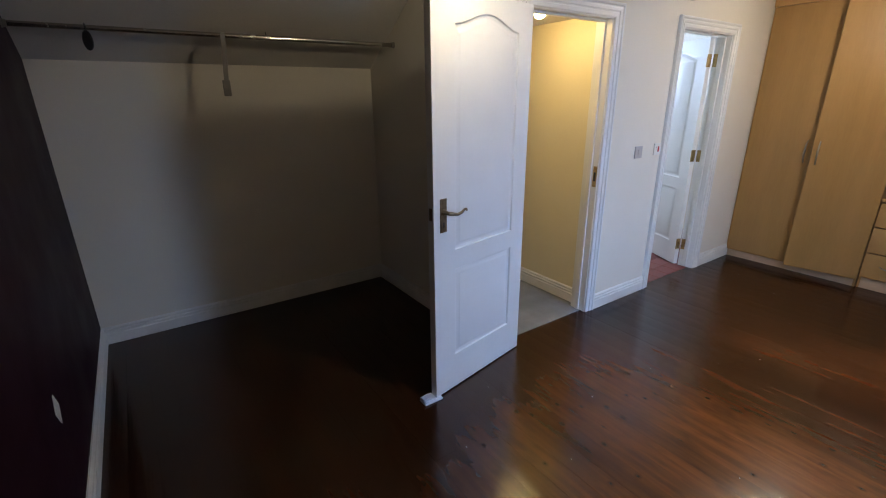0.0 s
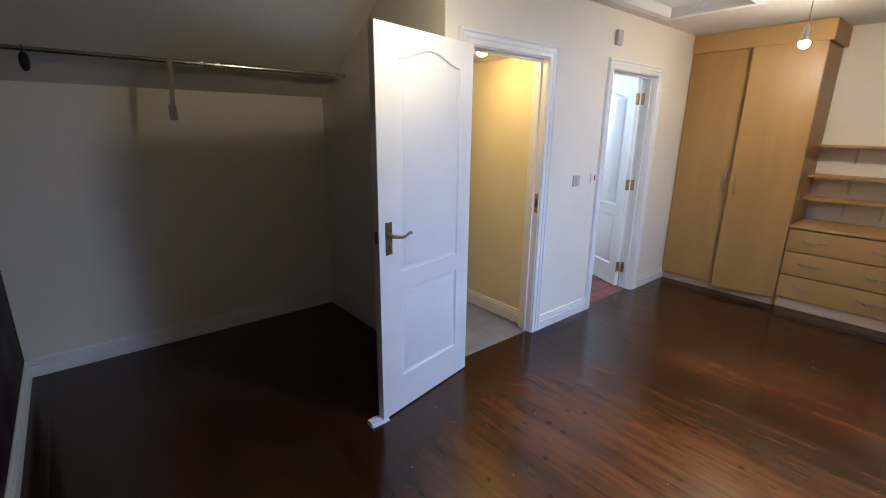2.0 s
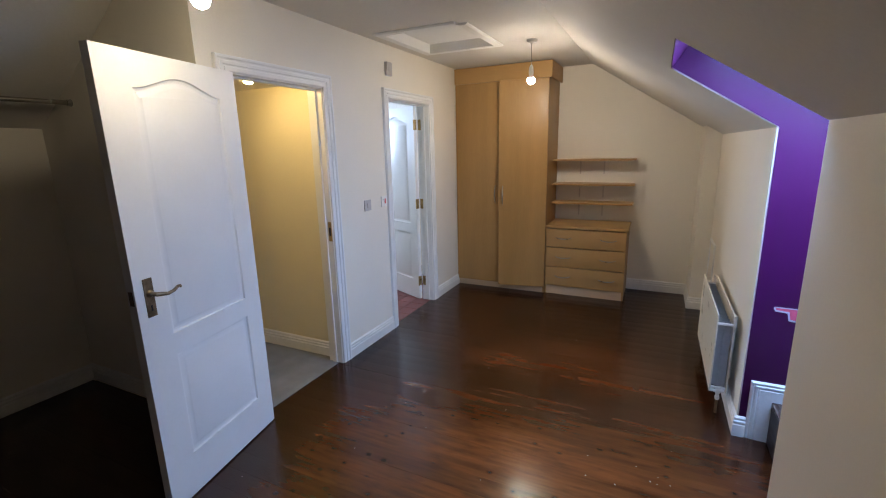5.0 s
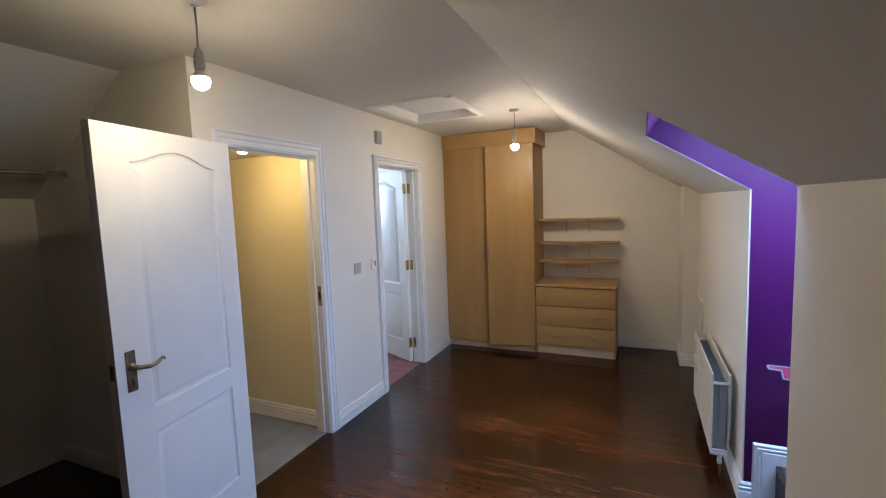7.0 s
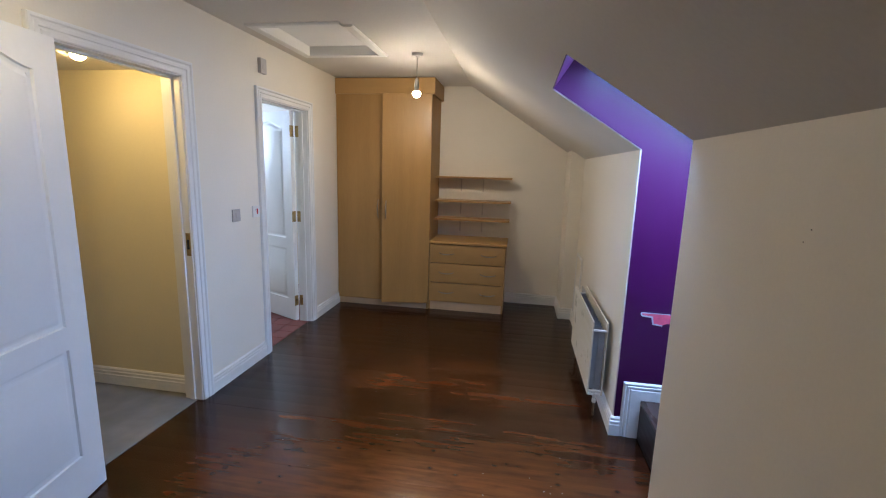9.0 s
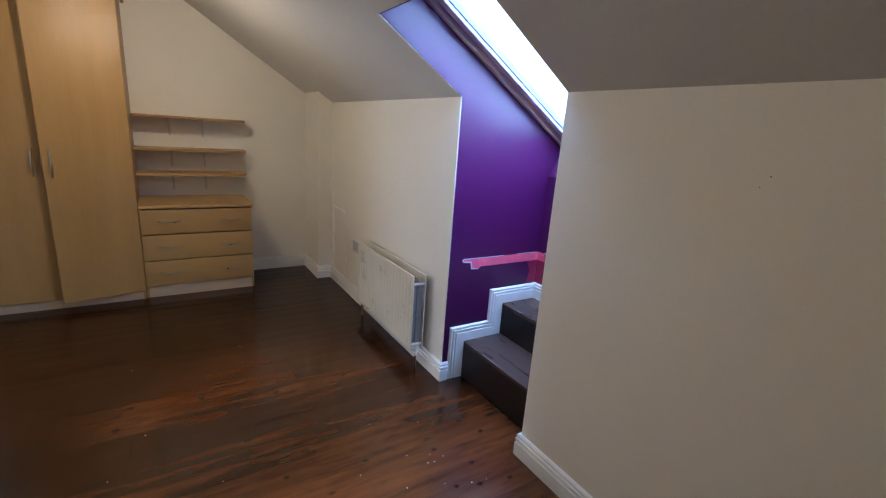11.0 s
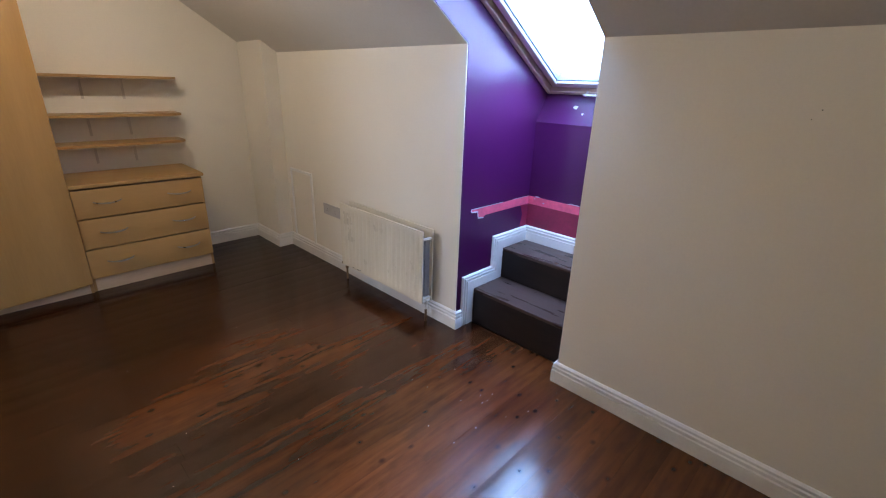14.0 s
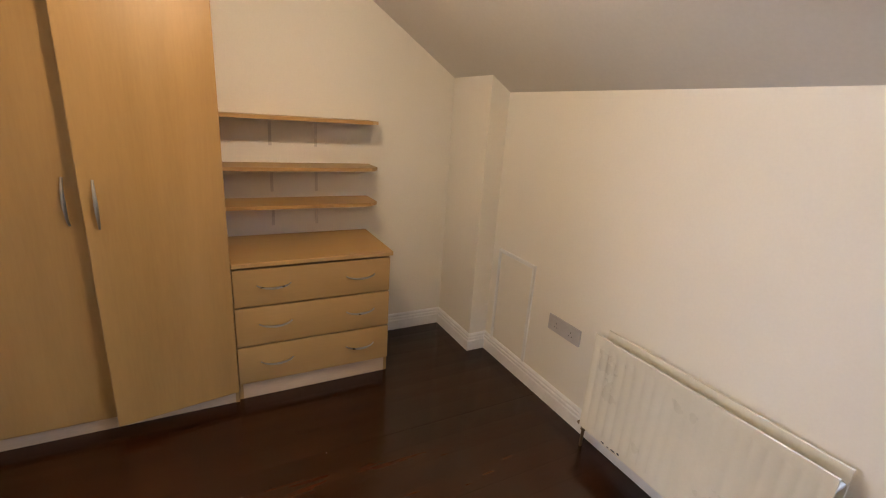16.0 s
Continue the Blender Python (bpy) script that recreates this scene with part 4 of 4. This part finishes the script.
panel = thing("access_panel", (4.83, YK, 0.42), "white painted access panel set in the knee wall", "access panel", "structure")
part("surround", sweep(bmesh.new(), [(4.655, 0.122), (4.655, 0.725), (5.01, 0.725), (5.01, 0.122)], [(0, 0), (0, 0.010), (0.006, 0.012), (0.020, 0.012), (0.022, 0)], lambda x, z, q: (x, YK + q, z), side=1), TRIM, panel)
part("panel", boxes((4.677, 4.988, YK, 0.004, 0.122, 0.70), bevel=0.001, segments=1), WHITE, panel)
hook = thing("wall_hook", (1.022, YK, 1.48), "small white plastic hook on the knee wall", "hook")
part("plate", boxes((1.010, 1.034, 0.0, 0.005, 1.458, 1.506), bevel=0.002), PLASTIC, hook)
part("hook", tube(bmesh.new(), [(1.022, 0.005, 1.485), (1.022, 0.014, 1.472), (1.022, 0.022, 1.474), (1.022, 0.025, 1.486)], [0.007, 0.006, 0.006, 0.005], 10), PLASTIC, hook)
t = thing("blank_plate", (XW, 2.52, 0.51), "white lozenge-shaped blank plate on the dark aubergine wall", "socket")
bm = boxes((0.001, 0.005, -0.033, 0.033, -0.033, 0.033), bevel=0.0015)
bm.transform(Matrix.Translation((XW, 2.52, 0.51)) @ Matrix.Diagonal((1, 0.8, 1.3, 1)) @ pose(0, 0, 0, 45, 0, 0))
part("plate", bm, PLASTIC, t)

# nail holes in the knee wall, and bare chips under the radiator's edge
for x, z, r in ((1.525, 1.415, 0.0018), (1.545, 1.385, 0.0014), (1.13, 1.417, 0.0016), (1.12, 1.33, 0.0014)):
    structure("trim_nail_hole", lathe(bmesh.new(), [(r, -0.002), (r, 0.0006)], (x, YK, z), "y", 8), BLACK, "old nail hole in the plaster")
rad_ob = bpy.data.objects["radiator"]
for x, z, a, b in ((3.93, 0.152, 0.010, 0.004), (3.90, 0.150, 0.006, 0.003), (3.872, 0.153, 0.014, 0.004), (3.845, 0.158, 0.007, 0.006)):
    pts = [(x - a, z - b * 0.3), (x - a * 0.2, z - b), (x + a, z - b * 0.2), (x + a * 0.5, z + b), (x - a * 0.6, z + b * 0.6)]
    part("paint_chip", prism(bmesh.new(), pts, "y", 0.1215, 0.1225), BLACK, rad_ob, "chipped bare steel")

# ---- clothes rail in the alcove ----
RY, RZ = 3.735, 1.90
rail = thing("clothes_rail", (0.9, RY, RZ), "chromed clothes rail between the alcove walls", "clothes rail")
part("tube", tube(bmesh.new(), [(XW + 0.012, RY + 0.03, RZ), (AX - 0.012, RY - 0.03, RZ)], 0.0135, 16), CHROME, rail)
for x, y, s in ((XW, RY + 0.03, 1), (AX, RY - 0.03, -1)):
    part("end_socket", lathe(bmesh.new(), [(0.021, 0), (0.021, 0.004 * s), (0.018, 0.006 * s), (0.0175, 0.022 * s), (0.014, 0.022 * s)], (x, y, RZ), "x", 20), STEEL, rail)
strap = thing("hanging_strap", (0.79, RY, RZ), "grey fabric strap with a small tag, looped over the rail", "strap")
pts = [(0.803, 0.02, 0.0), (0.803, 0.014, 0.014), (0.803, -0.014, 0.014), (0.802, -0.018, -0.02), (0.800, -0.015, -0.09), (0.792, -0.012, -0.18), (0.787, -0.010, -0.25)]
bm = bmesh.new()
prev = None
for x, dy, dz in pts:
    ring = [bm.verts.new((x + a, RY + dy + b, RZ + dz)) for a, b in ((-0.013, -0.001), (0.013, -0.001), (0.013, 0.001), (-0.013, 0.001))]
    if prev:
        for i in range(4):
            bm.faces.new((prev[i], prev[(i + 1) % 4], ring[(i + 1) % 4], ring[i]))
    else:
        bm.faces.new(ring)
    prev = ring
bm.faces.new(prev[::-1])
bmesh.ops.recalc_face_normals(bm, faces=bm.faces[:])
part("strap", bm, WEBBING, strap)
part("tag", boxes((0.764, 0.806, RY - 0.016, RY - 0.006, RZ - 0.335, RZ - 0.245), bevel=0.004), WEBBING, strap, "crumpled grey paper tag")
clip = thing("rail_clip", (0.166, RY, RZ), "black oval disc hanging from a ring on the rail", "clip")
part("ring", tube(bmesh.new(), [(0.166, RY + 0.017 * math.sin(a), RZ + 0.017 * math.cos(a)) for a in [k * math.pi / 8 for k in range(17)]], 0.003, 8), BLACK, clip)
bm = lathe(bmesh.new(), [(0.0, -0.006), (0.020, -0.006), (0.024, -0.003), (0.024, 0.003), (0.020, 0.006), (0.0, 0.006)], (0, 0, 0), "x", 24)
bm.transform(Matrix.Translation((0.166, RY, RZ - 0.062)) @ pose(0, 0, 0, 0, 0, 62) @ Matrix.Diagonal((1, 1, 2.0, 1)))
part("disc", bm, BLACK, clip, "flat black oval disc")
peg = thing("screw_hook", (1.074, 3.822, 1.95), "small dark screw hook in the sloping ceiling", "hook")
part("hook", tube(bmesh.new(), [(1.074, 3.822, 1.95), (1.074, 3.815, 1.93), (1.078, 3.808, 1.918), (1.085, 3.81, 1.915), (1.088, 3.815, 1.924)], 0.004, 8), BLACK, peg)

# ---- folded paper wedge under the open door ----
wedge = thing("paper_wedge", (1.31, 2.36, 0), "crumpled white paper folded as a wedge under the open door", "paper wedge")
bm = boxes((1.262, 1.372, 2.325, 2.385, 0.001, 0.008), (1.268, 1.335, 2.332, 2.39, 0.008, 0.015), (1.265, 1.31, 2.338, 2.378, 0.015, 0.026))
bmesh.ops.subdivide_edges(bm, edges=bm.edges[:], cuts=4, use_grid_fill=True)
for v in bm.verts:
    if v.co.z > 0.002:
        q = noise.noise_vector(v.co * 38)
        v.co += Vector((q.x * 0.007, q.y * 0.007, abs(q.z) * 0.006))
part("paper", bm, PAPER, wedge)

# ---- pale specks on the boards ----
rnd = random.Random(5)
bm = bmesh.new()
for k in range(34):
    if k < 14:
        x, y = rnd.gauss(2.40, 0.14), rnd.gauss(0.44, 0.12)
    else:
        x, y = rnd.uniform(0.6, 4.6), rnd.uniform(0.3, 2.3)
    s = rnd.uniform(0.001, 0.003)
    a = rnd.uniform(0, 3)
    pts = [(x + s * math.cos(a + t) * rnd.uniform(0.5, 1.5), y + s * math.sin(a + t)) for t in (0, 1.3, 2.6, 3.9, 5.1)]
    prism(bm, pts, "z", 0.0002, 0.0012)
solo("paint_specks", bm, CHIP, (1.75, 0.62, 0), "pale flecks of plaster and paint on the boards", "debris", "stuff")

# ---- floorboards, one by one ----
def board_piece(x0, x1, y0, y1, z, crown, tilt):
    """One board whose top is worn into a very slight crown."""
    mid, half = (x0 + x1) / 2, (x1 - x0) / 2
    top = [(u, -crown * u * u) for u in (-1, -0.6, -0.2, 0.2, 0.6, 1)]
    ring = [(mid + half * u, z + h + tilt * half * u) for u, h in top] + [(x1, -0.022), (x0, -0.022)]
    k = len(ring)
    verts = [(x, y, h) for y in (y0, y1) for x, h in ring]
    faces = [tuple(range(k)), tuple(range(2 * k - 1, k - 1, -1))] + [(i, k + i, k + (i + 1) % k, (i + 1) % k) for i in range(k)]
    data = bpy.data.meshes.new("floorboard")
    data.from_pydata(verts, [], faces)
    data.materials.append(BOARD)
    data.shade_smooth()
    data.set_sharp_from_angle(angle=radians(32))
    ob = new("floorboard", data)
    ob.parent = floor


n, gap = 50, 0.0005
pitch = (XE - XW) / n
rnd = random.Random(11)
for i in range(n):
    x0 = XW + pitch * i
    y1 = YN if x0 + pitch < AX + 0.05 else YD + 0.033
    cuts = [-0.14 if (NX0 - pitch < x0 < NX1) else 0.0]
    if rnd.random() < 0.35:
        cuts.append(rnd.uniform(0.5, y1 - 0.5))
    if y1 > 3 and rnd.random() < 0.6:
        cuts.append(rnd.uniform(max(cuts) + 0.4, y1 - 0.2) if max(cuts) < y1 - 0.7 else y1 - 0.15)
    cuts = sorted(cuts) + [y1]
    for a, b in zip(cuts, cuts[1:]):
        board_piece(x0 + gap / 2, x0 + pitch - gap / 2, a + 0.0006, b - 0.0006, rnd.uniform(-0.0004, 0.0), rnd.uniform(0.0004, 0.0010), math.tan(radians(rnd.uniform(-0.35, 0.35))))

# ---- bathroom tiles, one by one ----
ts = 0.152
rows_, cols_ = 9, 11
bm = boxes((0.0015, ts - 0.0035, 0.0015, ts - 0.0035, -0.006, 0.0), bevel=0.0015, segments=1)
tile_mesh = mesh_of("tile", bm, TILE, (0, 0, 0))
for i in range(cols_):
    for j in range(rows_):
        t = new("tile", tile_mesh)
        t.parent = bath
        t.location = (3.30 + ts * i, YD + 0.037 + ts * j, rnd.uniform(-0.0006, 0.0006))
